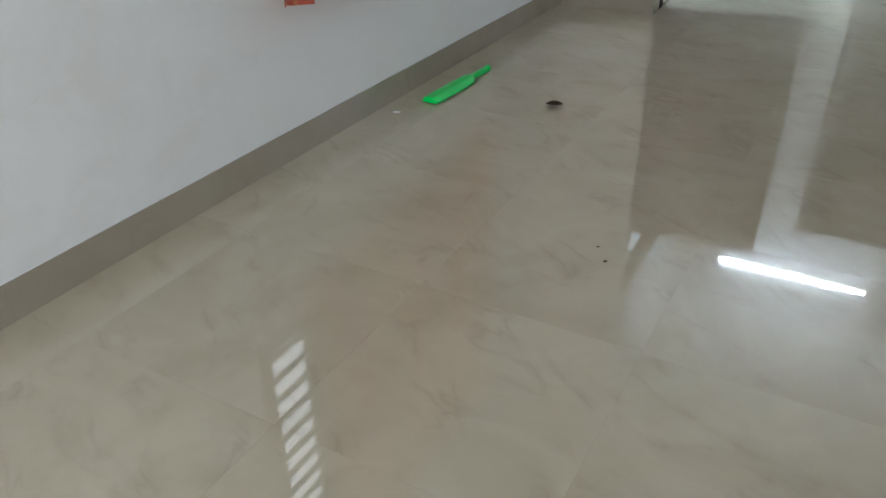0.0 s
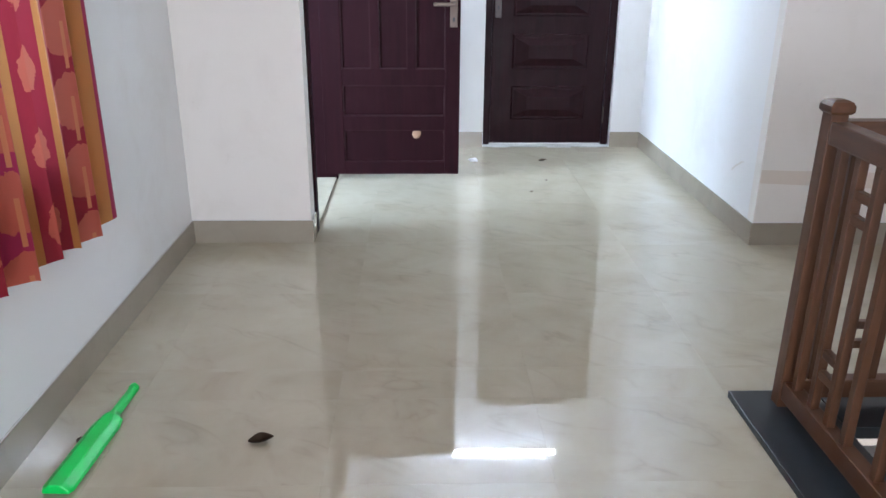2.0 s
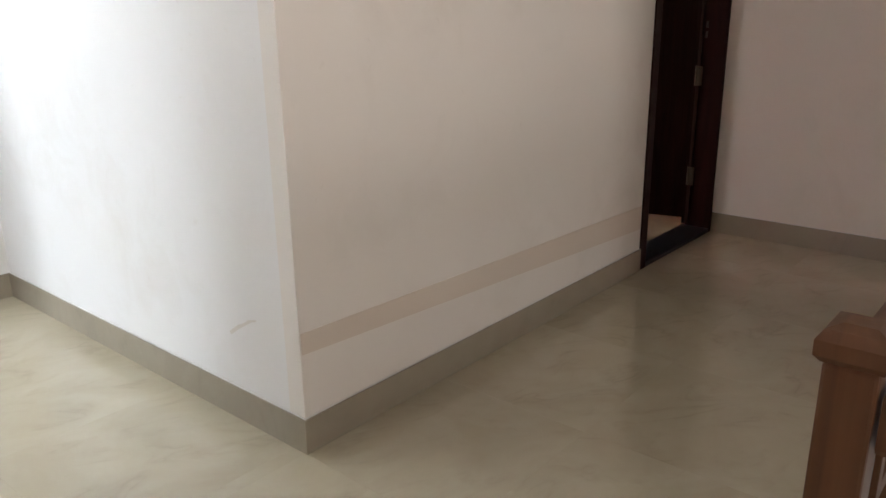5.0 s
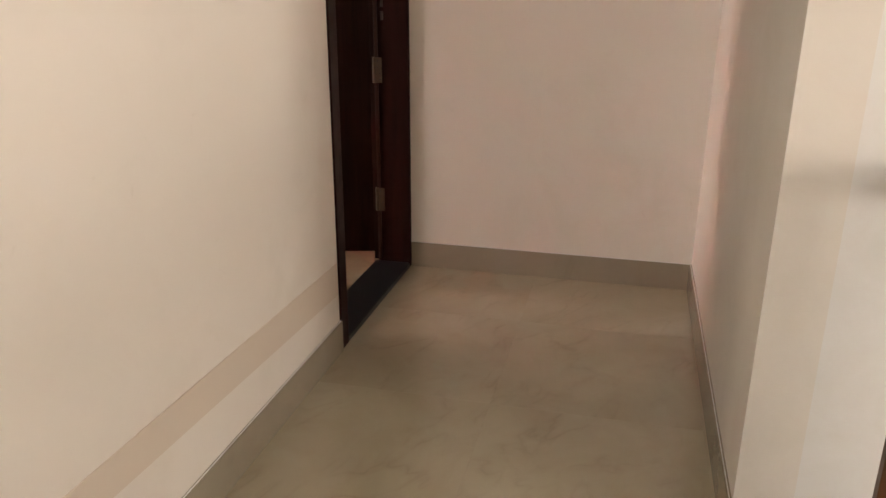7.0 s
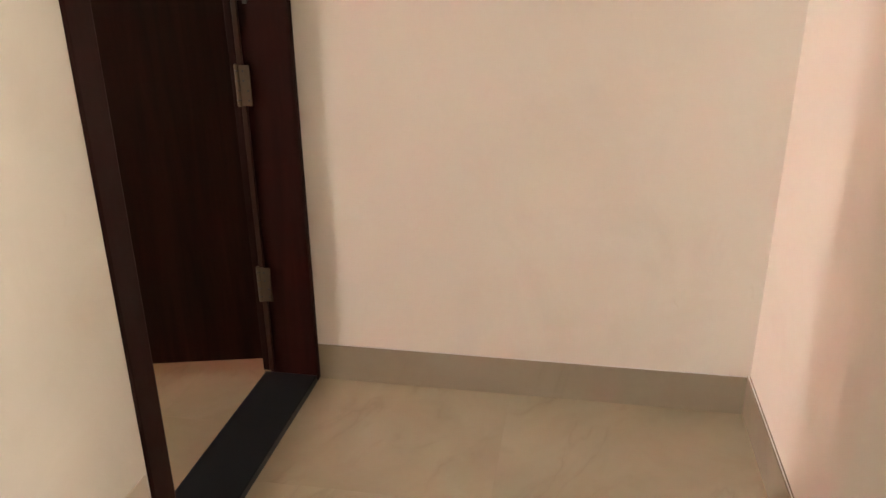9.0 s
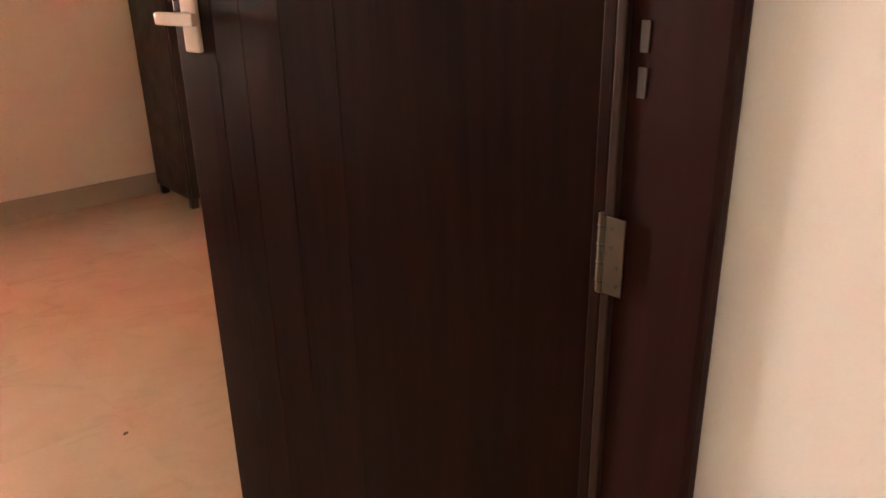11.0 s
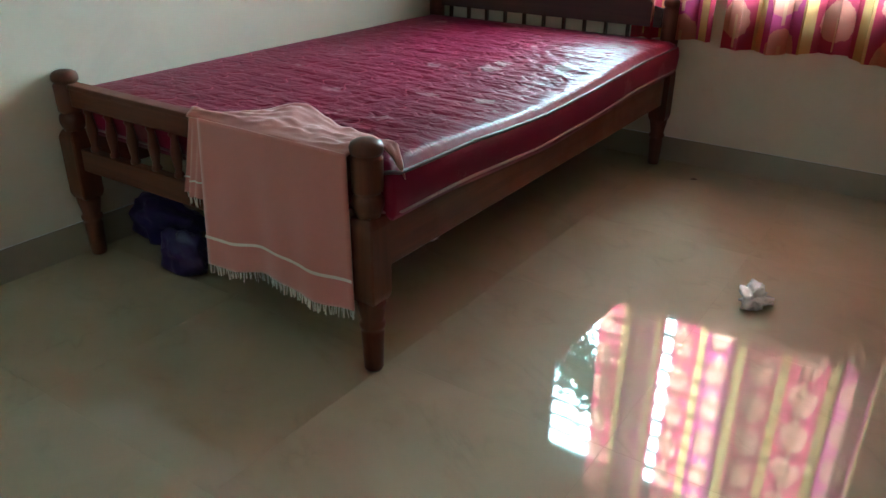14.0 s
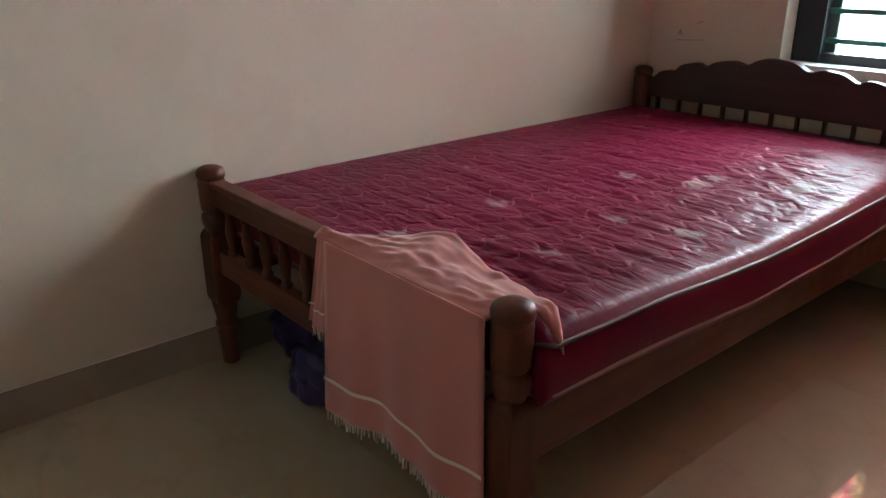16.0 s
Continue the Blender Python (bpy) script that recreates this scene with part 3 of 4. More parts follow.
runs = [
    ("baseboard_hall_west", WX, WX + 0.010, SOUTH, 0.045),
    ("baseboard_hall_jog", WX, JX + 0.010, 0.043, 0.055),
    ("baseboard_hall_jog_return", JX, JX + 0.010, 0.055, 0.172),
    ("baseboard_hall_north_west", JX, JX + 0.010, 1.19, NY - 0.010),
    ("baseboard_hall_north_a", JX, -1.122, NY - 0.010, NY),
    ("baseboard_hall_north_b", -0.213, -0.010, NY - 0.010, NY),
    ("baseboard_hall_east", -0.010, 0.0, -0.010, NY - 0.0005),
    ("baseboard_passage_north", 0.0, 2.008, -0.010, 0.0),
    ("baseboard_passage_east", CX - 0.010, CX, CY + 0.010, -0.004),
    ("baseboard_passage_south", SX, CX, CY, CY + 0.010),
    ("baseboard_bedroom_west", BX, BX + 0.010, 0.14, BY - 0.010),
    ("baseboard_bedroom_north", BX, EX, BY - 0.010, BY),
    ("baseboard_bedroom_south", BX + 0.010, 2.0, 0.14, 0.150),
    ("baseboard_bedroom_east", EX - 0.010, EX, 0.14, BY - 0.010),
]
for name, x0, x1, y0, y1 in runs:
    base = structure(name, box(x0, x1, y0, y1, 0.0, SK), M_SKIRT_SHADED, "beige tile skirting along the wall", "skirting")
    edge = 0.0025
    long_x = (x1 - x0) > (y1 - y0)
    cap_box = box(x0, x1, y0 + (0.004 if long_x else 0), y1 - (0.004 if long_x else 0), SK, SK + edge) if long_x else box(x0 + 0.004, x1 - 0.004, y0, y1, SK, SK + edge)
    part("grout_line", cap_box, M_PAPER, base, "white filler line on the tile edge")


# ---------------------------------------------------------------- doors
def lever_handle(parent, x, y, z, side, facing, material, plate_h=0.21, name="handle"):
    """A lever on a long plate; side: which way the lever points along x, facing: -1 or 1 along y."""
    y1 = y + facing * 0.010
    plate = part(name, box(x - 0.021, x + 0.021, min(y, y1), max(y, y1), z - plate_h * 0.6, z + plate_h * 0.4, 0.004), material, parent, "metal handle plate")
    neck, lev = y + facing * 0.010, y + facing * 0.048
    part("lever", add_box(box(x - 0.009, x + 0.009, min(neck, lev), max(neck, lev), z - 0.009, z + 0.009, 0.003), min(x, x + side * 0.115), max(x, x + side * 0.115), min(lev, lev + facing * 0.014), max(lev, lev + facing * 0.014), z - 0.010, z + 0.010, 0.004), material, plate)
    part("keyhole", box(x - 0.005, x + 0.005, min(y1, y1 + facing * 0.002), max(y1, y1 + facing * 0.002), z - 0.095, z - 0.072), M_FRAME_DARK, plate)
    return plate


def hinge(parent, x, y, z, h=0.11):
    k = part("hinge", lathe([(0.006, z - h / 2), (0.007, z - h / 2 + 0.002), (0.007, z + h / 2 - 0.002), (0.006, z + h / 2)], 10, x, y), M_BRASS, parent, "aged brass hinge")
    part("hinge_plate", box(x, x + 0.028, y - 0.003, y + 0.001, z - h / 2, z + h / 2, 0.0008), M_BRASS, k)
    for dz in (-0.037, -0.012, 0.012, 0.037):
        part("knuckle_gap", lathe([(0.0074, z + dz - 0.001), (0.0074, z + dz + 0.001)], 10, x, y), M_FRAME_DARK, k)


def raised_panel(x0, x1, z0, z1, y, depth, slope):
    """A panel field that rises from a wide base to a smaller face, towards -y."""
    bm = bmesh.new()
    a = [bm.verts.new((x, y, z)) for x, z in ((x0, z0), (x1, z0), (x1, z1), (x0, z1))]
    b = [bm.verts.new((x, y - depth, z)) for x, z in ((x0 + slope, z0 + slope * 0.55), (x1 - slope, z0 + slope * 0.55), (x1 - slope, z1 - slope * 0.55), (x0 + slope, z1 - slope * 0.55))]
    for k in range(4):
        bm.faces.new((a[k], a[(k + 1) % 4], b[(k + 1) % 4], b[k]))
    bm.faces.new(b)
    bm.faces.new(a[::-1])
    return bm


def frame_door(name, label, x0, x1, y0, y1, height, jamb, material, wide=0.0):
    d = thing(name, (0, 0, 0), label, "door")
    d["kind"] = "structure"
    part("jamb", box(x0, x0 + jamb + wide, y0, y1, 0, height, 0.004), material, d)
    part("jamb", box(x1 - jamb + wide * 0.5, x1, y0, y1, 0, height, 0.008), material, d)
    part("head", box(x0 + jamb + wide, x1 - jamb + wide * 0.5, y0, y1, height - jamb, height, 0.004), material, d)
    return d


# door_1: opens to the sunlit side room, its leaf turned square into the hall
d1 = thing("door_1", (0, 0, 0), "open mahogany panelled door with a steel lever handle", "door")
d1["kind"] = "structure"
part("jamb", box(JX - 0.10, JX + 0.012, 0.178, 0.240, 0, 2.055, 0.004), M_DOOR, d1)
part("jamb", box(JX - 0.30, JX + 0.012, 1.153, 1.169, 0, 2.055, 0.004), M_DOOR, d1)
part("head", box(JX - 0.10, JX + 0.012, 0.240, 1.153, 1.995, 2.055, 0.004), M_DOOR, d1)
part("sill", box(JX - 0.12, JX + 0.004, 0.240, 1.153, 0.0, 0.012, 0.002), M_TILE, d1, "pale tile threshold")
LX0, LX1, LY = -2.125, -1.331, 1.114
leaf = part("leaf", add_box(add_box(add_box(add_box(add_box(add_box(add_box(
    box(LX0, LX0 + 0.115, LY, LY + 0.036, 0.042, 1.985, 0.003), LX1 - 0.085, LX1, LY, LY + 0.036, 0.042, 1.985, 0.003),
    LX0 + 0.115, LX1 - 0.085, LY + 0.001, LY + 0.035, 0.042, 0.115), LX0 + 0.115, LX1 - 0.085, LY + 0.001, LY + 0.035, 0.310, 0.390),
    LX0 + 0.115, LX1 - 0.085, LY + 0.001, LY + 0.035, 0.570, 0.660), LX0 + 0.115, LX1 - 0.085, LY + 0.001, LY + 0.035, 1.880, 1.985),
    LX0 + 0.285, LX0 + 0.330, LY + 0.001, LY + 0.035, 0.660, 1.880), LX1 - 0.300, LX1 - 0.255, LY + 0.001, LY + 0.035, 0.660, 1.880), M_DOOR, d1)
for x0, x1, z0, z1 in ((LX0 + 0.115, LX1 - 0.085, 0.115, 0.310), (LX0 + 0.115, LX1 - 0.085, 0.390, 0.570), (LX0 + 0.115, LX0 + 0.285, 0.660, 1.880), (LX0 + 0.330, LX1 - 0.300, 0.660, 1.880), (LX1 - 0.255, LX1 - 0.085, 0.660, 1.880)):
    part("panel", box(x0 - 0.004, x1 + 0.004, LY + 0.012, LY + 0.026, z0 - 0.004, z1 + 0.004), M_DOOR, leaf)
    bead = bmesh.new()
    for q in ((x0, x0 + 0.007, z0, z1), (x1 - 0.007, x1, z0, z1), (x0 + 0.007, x1 - 0.007, z0, z0 + 0.007), (x0 + 0.007, x1 - 0.007, z1 - 0.007, z1)):
        add_box(bead, q[0], q[1], LY + 0.004, LY + 0.0125, q[2], q[3])
    part("moulding", bead, M_MOULD_LIT, leaf)
lever_handle(leaf, LX1 - 0.038, LY, 1.02, -1, -1, M_NICKEL)
bm = bmesh.new()
bmesh.ops.create_icosphere(bm, subdivisions=2, radius=1.0)
for v in bm.verts:
    k = 1 + 0.35 * noise.noise(v.co * 2.1)
    v.co = Vector((v.co.x * 0.026 * k - 1.581, v.co.y * 0.006 + LY + 0.010, v.co.z * 0.028 * k + 0.285))
part("broken_patch", bm, M_BARE, leaf, "pale splintered hole in the bottom panel")


# door_2: closed, at the end of the hall
DY = NY + 0.045   # face of the recessed frame
d2 = frame_door("door_2", "closed dark mahogany door with stepped raised panels", -1.119, -0.216, DY - 0.004, DY + 0.072, 2.135, 0.050, M_DOOR_DARK)
part("sill", box(-1.118, -0.217, NY - 0.004, DY + 0.070, -0.02, 0.008, 0.002), M_CEMENT, d2, "rough white cement under the door")
for x0, x1, y0 in ((-1.05, -0.93, 0.022), (-0.84, -0.72, 0.014), (-0.66, -0.49, 0.026), (-0.42, -0.29, 0.017)):
    part("cement_crust", box(x0, x1, NY - y0, NY - 0.0045, 0.0, 0.004, 0.001), M_CEMENT, d2)
leaf = part("leaf", box(-1.067, -0.268, DY + 0.010, DY + 0.046, 0.016, 2.080, 0.003), M_DOOR_DARK, d2)
for k in range(5):
    z = 0.210 + 0.352 * k
    tray = part("panel_border", raised_panel(-0.925, -0.400, z - 0.022, z + 0.212, DY + 0.010, 0.007, 0.012), M_DOOR_DARK, leaf)
    part("panel", raised_panel(-0.905, -0.420, z, z + 0.190, DY + 0.003, 0.022, 0.090), M_DOOR_DARK, tray)
lever_handle(leaf, -1.030, DY + 0.010, 1.03, 1, -1, M_GUNMETAL, 0.25)
hinge(leaf, -0.262, DY + 0.002, 0.22)
hinge(leaf, -0.262, DY + 0.002, 1.85)

# door_3: bedroom doorway, its leaf swung into the room
d3 = frame_door("door_3", "open dark brown bedroom door with a pale lever handle", 2.008, 2.858, -0.006, 0.138, 2.078, 0.040, M_JAMB, 0.024)
part("sill", box(2.074, 2.829, -0.004, 0.150, 0.0, 0.022, 0.003), M_GRANITE, d3, "polished black granite threshold")
HX, HY, TURN = 2.878, 0.152, 104.8
leaf = part("leaf", box(-0.040, 0.0, 0.006, 0.782, 0.058, 2.02, 0.003), M_LEAF3, d3, "dark brown leaf with faint vertical grain")
leaf.matrix_basis = pose(HX, HY, 0, 0, 0, TURN - 90.0)
for y in (0.690, 0.625, 0.540, 0.430):
    part("bead", box(-0.0404, -0.0398, y - 0.002, y + 0.002, 0.10, 1.98, 0.0002), M_LEAF3, leaf, "thin raised bead along the leaf")
plate = part("handle", box(-0.050, -0.040, 0.715, 0.752, 1.034, 1.240, 0.0045), M_IVORY, leaf, "pale enamelled handle plate")
part("lever", add_box(box(-0.086, -0.050, 0.726, 0.741, 1.083, 1.099, 0.003), -0.096, -0.083, 0.668, 0.760, 1.081, 1.101, 0.004), M_IVORY, plate)
part("edge_strip", box(2.819, 2.8305, 0.119, 0.133, 0.03, 2.03, 0.003), M_EDGE, d3, "lighter brown strip along the hinge line")
# dark filler added to block light leaking through the hinge gap
part("gap_filler", box(2.821, 2.8305, 0.134, 0.152, 0.03, 2.03, 0.002), M_LEAF3, d3)
for z in (0.300, 0.836, 1.85):
    k = part("hinge", lathe([(0.0050, z - 0.052), (0.0070, z - 0.050), (0.0070, z + 0.050), (0.0050, z + 0.052)], 10, 2.8205, 0.134), M_BRASS, d3, "aged brass butt hinge")
    part("hinge_plate", box(2.8160, 2.8185, 0.100, 0.128, z - 0.050, z + 0.050, 0.0008), M_BRASS, k)
    for dz in (-0.036, -0.012, 0.012, 0.036):
        part("knuckle_gap", lathe([(0.0076, z + dz - 0.0012), (0.0076, z + dz + 0.0012)], 10, 2.8205, 0.134), M_FRAME_DARK, k)
        part("screw", lathe([(0.0028, 0.0), (0.0028, 0.0008)], 8), M_FRAME_DARK, k).matrix_basis = pose(2.8160, 0.108 + 0.010 * (dz > 0), z + dz, 0, -90, 0)
for z in (1.045, 1.095):
    part("strike_plate", box(2.8275, 2.8305, 0.094, 0.106, z - 0.017, z + 0.017, 0.001), M_GUNMETAL, d3, "small steel plate on the jamb")


# ---------------------------------------------------------------- windows and curtains
def barred_window(name, label, across, w0, w1, z0, z1, depth0, depth1, openings, first_bar):
    """A painted frame with horizontal bars. across: 'x' or 'y', the axis along the wall; openings: the clear spans."""
    win = thing(name, (0, 0, 0), label, "window")
    win["kind"] = "structure"

    def piece(a0, a1, d0, d1, c0, c1, bevel=0.003):
        return box(a0, a1, d0, d1, c0, c1, bevel) if across == "x" else box(d0, d1, a0, a1, c0, c1, bevel)

    t, stile = 0.042, 0.035
    mid = (depth0 + depth1) / 2
    edges = [w0] + [e for span in openings for e in span] + [w1]
    for k in range(0, len(edges), 2):
        a0 = edges[k] + (stile if k else 0.0)
        a1 = edges[k + 1] - (stile if k + 2 < len(edges) else 0.0)
        part("mullion" if 0 < k < len(edges) - 2 else "window_frame", piece(a0, a1, depth0, depth1, z0, z1), M_FRAME_DARK, win)
    for a0, a1 in openings:
        for c0, c1 in ((z0, z0 + t), (z1 - t, z1)):
            part("window_frame", piece(a0 - stile + 0.0005, a1 + stile - 0.0005, depth0 + 0.001, depth1 - 0.001, c0, c1), M_FRAME_DARK, win)
        for b0 in (a0 - stile, a1):
            part("sash_stile", piece(b0 + 0.0005, b0 + stile - 0.0005, mid + 0.012, mid + 0.036, z0 + t + 0.0005, z1 - t - 0.0005), M_SASH, win)
        z = first_bar
        while z < z1 - t - 0.03:
            part("bar", piece(a0 - stile, a1 + stile, mid - 0.010, mid + 0.010, z - 0.010, z + 0.010, 0.003), M_BAR, win)
            z += 0.108
    return win


w_bed = barred_window("window_1", "dark-framed bedroom window with green horizontal bars", "x", 0.747, 2.388, 0.766, 1.983, BY + 0.080, BY + 0.136, ((0.893, 1.275), (1.476, 1.822), (1.968, 2.312)), 0.852)
part("window_sill", box(0.747, 2.388, BY - 0.022, BY + 0.079, 0.740, 0.772, 0.004), M_HALL, w_bed, "white painted sill")
w_hall = barred_window("window_2", "dark wooden hall window with horizontal bars", "y", -2.80, -1.15, 0.70, 2.10, WX - 0.10, WX - 0.02, tuple((-2.71 + 0.4125 * k, -2.4775 + 0.4125 * k) for k in range(4)), 0.81)
part("window_sill", box(WX - 0.02, WX + 0.014, -2.80, -1.15, 0.672, 0.702, 0.004), M_FRAME_DARK, w_hall)


def curtain(name, label, length, width_at, drop, folds, seed, turn, at, fabric, tilt=0.0):
    """A pleated curtain hung from rings on a rod; local x along the rod, y out of the wall, top at z=0."""
    rnd = random.Random(seed)
    cur = thing(name, at, label, "curtain", "", turn)
    bm = bmesh.new()
    uv = bm.loops.layers.uv.new("UVMap")
    nx, nz = folds * 14, 34
    phase = [rnd.uniform(-0.5, 0.5) for _ in range(folds + 2)]
    amp = [rnd.uniform(0.55, 1.25) for _ in range(folds + 2)]
    hem = [rnd.uniform(-0.020, 0.020) for _ in range(folds + 2)]
    grid, arcs = [], []
    for j in range(nz + 1):
        f = j / nz
        row, arc, last, acc = [], [], None, 0.0
        for i in range(nx + 1):
            s = i / nx * folds
            k = int(min(s, folds - 1e-6))
            r = s - k
            a = amp[k] * (1 - r) + amp[k + 1] * r
            ph = phase[k] * (1 - r) + phase[k + 1] * r
            h = hem[k] * (1 - r) + hem[k + 1] * r
            h -= tilt * (1 - i / nx)
            depth = (0.012 + 0.015 * f) * a
            ang = 2 * math.pi * s + ph * f
            x = i / nx * length + 0.010 * math.sin(2 * ang) * a + width_at * f * (i / nx - 0.5)
            y = depth * math.sin(ang) + 0.006 * math.sin(5.1 * s + 2 * f)
            z = -(drop + h) * f
            p = Vector((x, y, z))
            acc += (p - last).length if last else 0.0
            last = p
            row.append(bm.verts.new(p))
            arc.append(acc)
        grid.append(row)
        arcs.append(arc)
    for j in range(nz):
        for i in range(nx):
            fc = bm.faces.new((grid[j][i], grid[j][i + 1], grid[j + 1][i + 1], grid[j + 1][i]))
            for lp, (jj, ii) in zip(fc.loops, ((j, i), (j, i + 1), (j + 1, i + 1), (j + 1, i))):
                lp[uv].uv = (arcs[nz][ii], -jj / nz * drop)
            fc.smooth = True
    me = bpy.data.meshes.new("cloth")
    bm.to_mesh(me)
    bm.free()
    me.materials.append(fabric)
    cloth = new("cloth", me)
    cloth.parent = cur
    rod = lathe([(0.011, 0.0), (0.011, length + 0.24)], 12)
    bmesh.ops.rotate(rod, verts=rod.verts, matrix=Matrix.Rotation(radians(90), 3, "Y"))
    bmesh.ops.translate(rod, verts=rod.verts, vec=(-0.12, 0.0, 0.02))
    part("rod", rod, M_STEEL, cur, "steel curtain rod", True)
    for xx in (-0.06, length + 0.06):
        part("bracket", box(xx - 0.010, xx + 0.010, 0.0, 0.088, 0.010, 0.034, 0.003), M_STEEL, cur)
    return cur


curtain("curtain", "narrow wine and gold damask curtain beside a bright gap", 0.33, 0.02, 1.655, 3, 4, 0.0, (1.225, BY - 0.085, 2.195), M_CURTAIN)
curtain("curtain", "wide wine and gold damask curtain over the bedroom window", 0.87, 0.02, 1.650, 8, 6, 0.0, (1.600, BY - 0.085, 2.195), M_CURTAIN)
curtain("curtain", "wine and gold damask curtain hanging below the hall window", 1.52, 0.02, 1.735, 11, 9, 90.0, (WX + 0.075, -2.50, 2.20), M_CURTAIN_HALL, 0.085)

# ---------------------------------------------------------------- tube light over the closed door
tl = thing("tube_light", (-1.06, NY, 2.56), "lit white tube light mounted over the closed door", "light")
part("batten", box(-0.625, 0.625, -0.030, 0.0, -0.022, 0.022, 0.004), M_SWITCH, tl, "white metal batten")
tube = lathe([(0.012, -0.590), (0.013, -0.585), (0.013, 0.585), (0.012, 0.590)], 14)
bmesh.ops.rotate(tube, verts=tube.verts, matrix=Matrix.Rotation(radians(90), 3, "Y"))
bmesh.ops.translate(tube, verts=tube.verts, vec=(0, -0.055, 0))
part("tube", tube, M_TUBE, tl, "glowing white tube", True)
for sx in (-1, 1):
    part("holder", box(sx * 0.605 - 0.014, sx * 0.605 + 0.014, -0.070, -0.030, -0.018, 0.018, 0.004), M_SWITCH, tl)

sw = thing("switch_board", (0.0, 0.78, 1.31), "white plastic switch plate on the lit wall", "switch")
part("plate", box(-0.012, 0.0, -0.075, 0.075, -0.05, 0.05, 0.004), M_SWITCH, sw)
for k in range(3):
    part("rocker", box(-0.017, -0.012, -0.055 + k * 0.042, -0.025 + k * 0.042, -0.022, 0.022, 0.002), M_SWITCH, sw)

# ---------------------------------------------------------------- stair railing
NX_, NY_ = -0.473, -1.415   # newel
structure("trim_granite_long", box(-0.609, -0.345, SOUTH, -1.341, -0.02, 0.020, 0.003), M_GRANITE, "polished black granite edge under the railing", "granite edge")
structure("trim_granite_short", box(-0.341, SX, -1.545, -1.341, -0.02, 0.020, 0.003), M_GRANITE, "polished black granite edge under the railing", "granite edge")


def newel_post(name, at):
    n = thing(name, at, "varnished teak newel post with a faceted cap", "newel post")
    part("post", box(-0.025, 0.023, -0.023, 0.025, 0.0, 0.872, 0.004), M_RAIL, n)
    part("cap", square_stack([(0.026, 0.872), (0.032, 0.879), (0.032, 0.894), (0.026, 0.904), (0.014, 0.909)]), M_RAIL, n)
    return n


def railing(name, at, length, rz, label):
    """Handrail, bottom rail, flat slats and ladder pairs with small cross blocks; local x runs along the rail."""
    r = thing(name, at, label, "railing", "stair railings", rz)
    part("handrail", box(0.026, length, -0.024, 0.024, 0.795, 0.855, 0.006), M_RAILX, r)
    part("bottom_rail", box(0.026, length, -0.022, 0.022, 0.030, 0.088, 0.004), M_RAILX, r)

    def slat(xx):
        part("slat", box(xx - 0.0115, xx + 0.0115, -0.012, 0.012, 0.087, 0.797, 0.002), M_RAIL, r)

    x = 0.068
    while x < length - 0.04:
        for dx in (0.0, 0.092, 0.181, 0.268):
            if x + dx < length - 0.03:
                slat(x + dx)
        if x + 0.181 < length - 0.03:
            for z in (0.200, 0.262, 0.640, 0.702):
                part("block", box(x + 0.1045, x + 0.1685, -0.010, 0.010, z - 0.012, z + 0.012, 0.002), M_RAILX, r)
        x += 0.410
    return r


M_RAILX = wood("teak_varnish_lengthwise", (0.062, 0.025, 0.010, 1), (0.130, 0.055, 0.024, 1), 0.40, 0, spec=0.32)
newel_post("newel_post", (NX_, NY_, 0.020))
newel_post("newel_post", (NX_, -4.6, 0.020))
railing("railing", (NX_, NY_, 0.020), 3.155, -90.0, "varnished teak slatted railing along the stairwell")
railing("railing", (NX_, NY_, 0.020), SX - NX_, 0.0, "varnished teak slatted railing across the stairwell head")

# stairs below the railing
st = thing("staircase", (0, 0, 0), "tiled staircase going down inside the railing", "stairs")
for k in range(8):
    y = -6.0 + k * 0.27
    part("step", box(-0.37, SX - 0.004, y, y + 0.29, -0.165 * (k + 1) - 0.14, -0.165 * (k + 1), 0.004), M_TILE, st, "beige tile tread with a black nosing")
part("landing", box(-0.37, SX - 0.004, -3.84, -1.54, -1.62, -1.48, 0.004), M_TILE, st, "pale tile landing")

# ---------------------------------------------------------------- things on the hall floor
bat = thing("toy_bat", (-2.455, -1.530, 0.0), "bright green plastic toy cricket bat lying on the tiles", "toy bat", "", -3.0)
bm = bmesh.new()
outline = [(-0.250, 0.034), (-0.235, 0.042), (0.040, 0.041), (0.075, 0.034), (0.100, 0.015), (0.250, 0.013), (0.256, 0.009)]
rows = []
for y, h in outline:
    zt = 0.030 if y < 0.08 else 0.026
    rows.append([bm.verts.new(p) for p in ((-h, y, 0.004), (-h * 0.96, y, 0.014), (-h * 0.45, y, zt), (h * 0.45, y, zt), (h * 0.96, y, 0.014), (h, y, 0.004))])
for a, b in zip(rows, rows[1:]):
    for k in range(6):
        bm.faces.new((a[k], a[(k + 1) % 6], b[(k + 1) % 6], b[k]))
bm.faces.new(rows[0][::-1])
bm.faces.new(rows[-1])
bmesh.ops.bevel(bm, geom=list(bm.edges), offset=0.0025, segments=1, affect="EDGES")
part("blade", bm, M_GREEN, bat, "", False)
bm = lathe([(0.0145, 0.0), (0.0145, 0.012)], 12)
bmesh.ops.rotate(bm, verts=bm.verts, matrix=Matrix.Rotation(radians(-90), 3, "X"))
bmesh.ops.translate(bm, verts=bm.verts, vec=(0, 0.236, 0.0145))
part("grip_ring", bm, M_GREEN, bat)


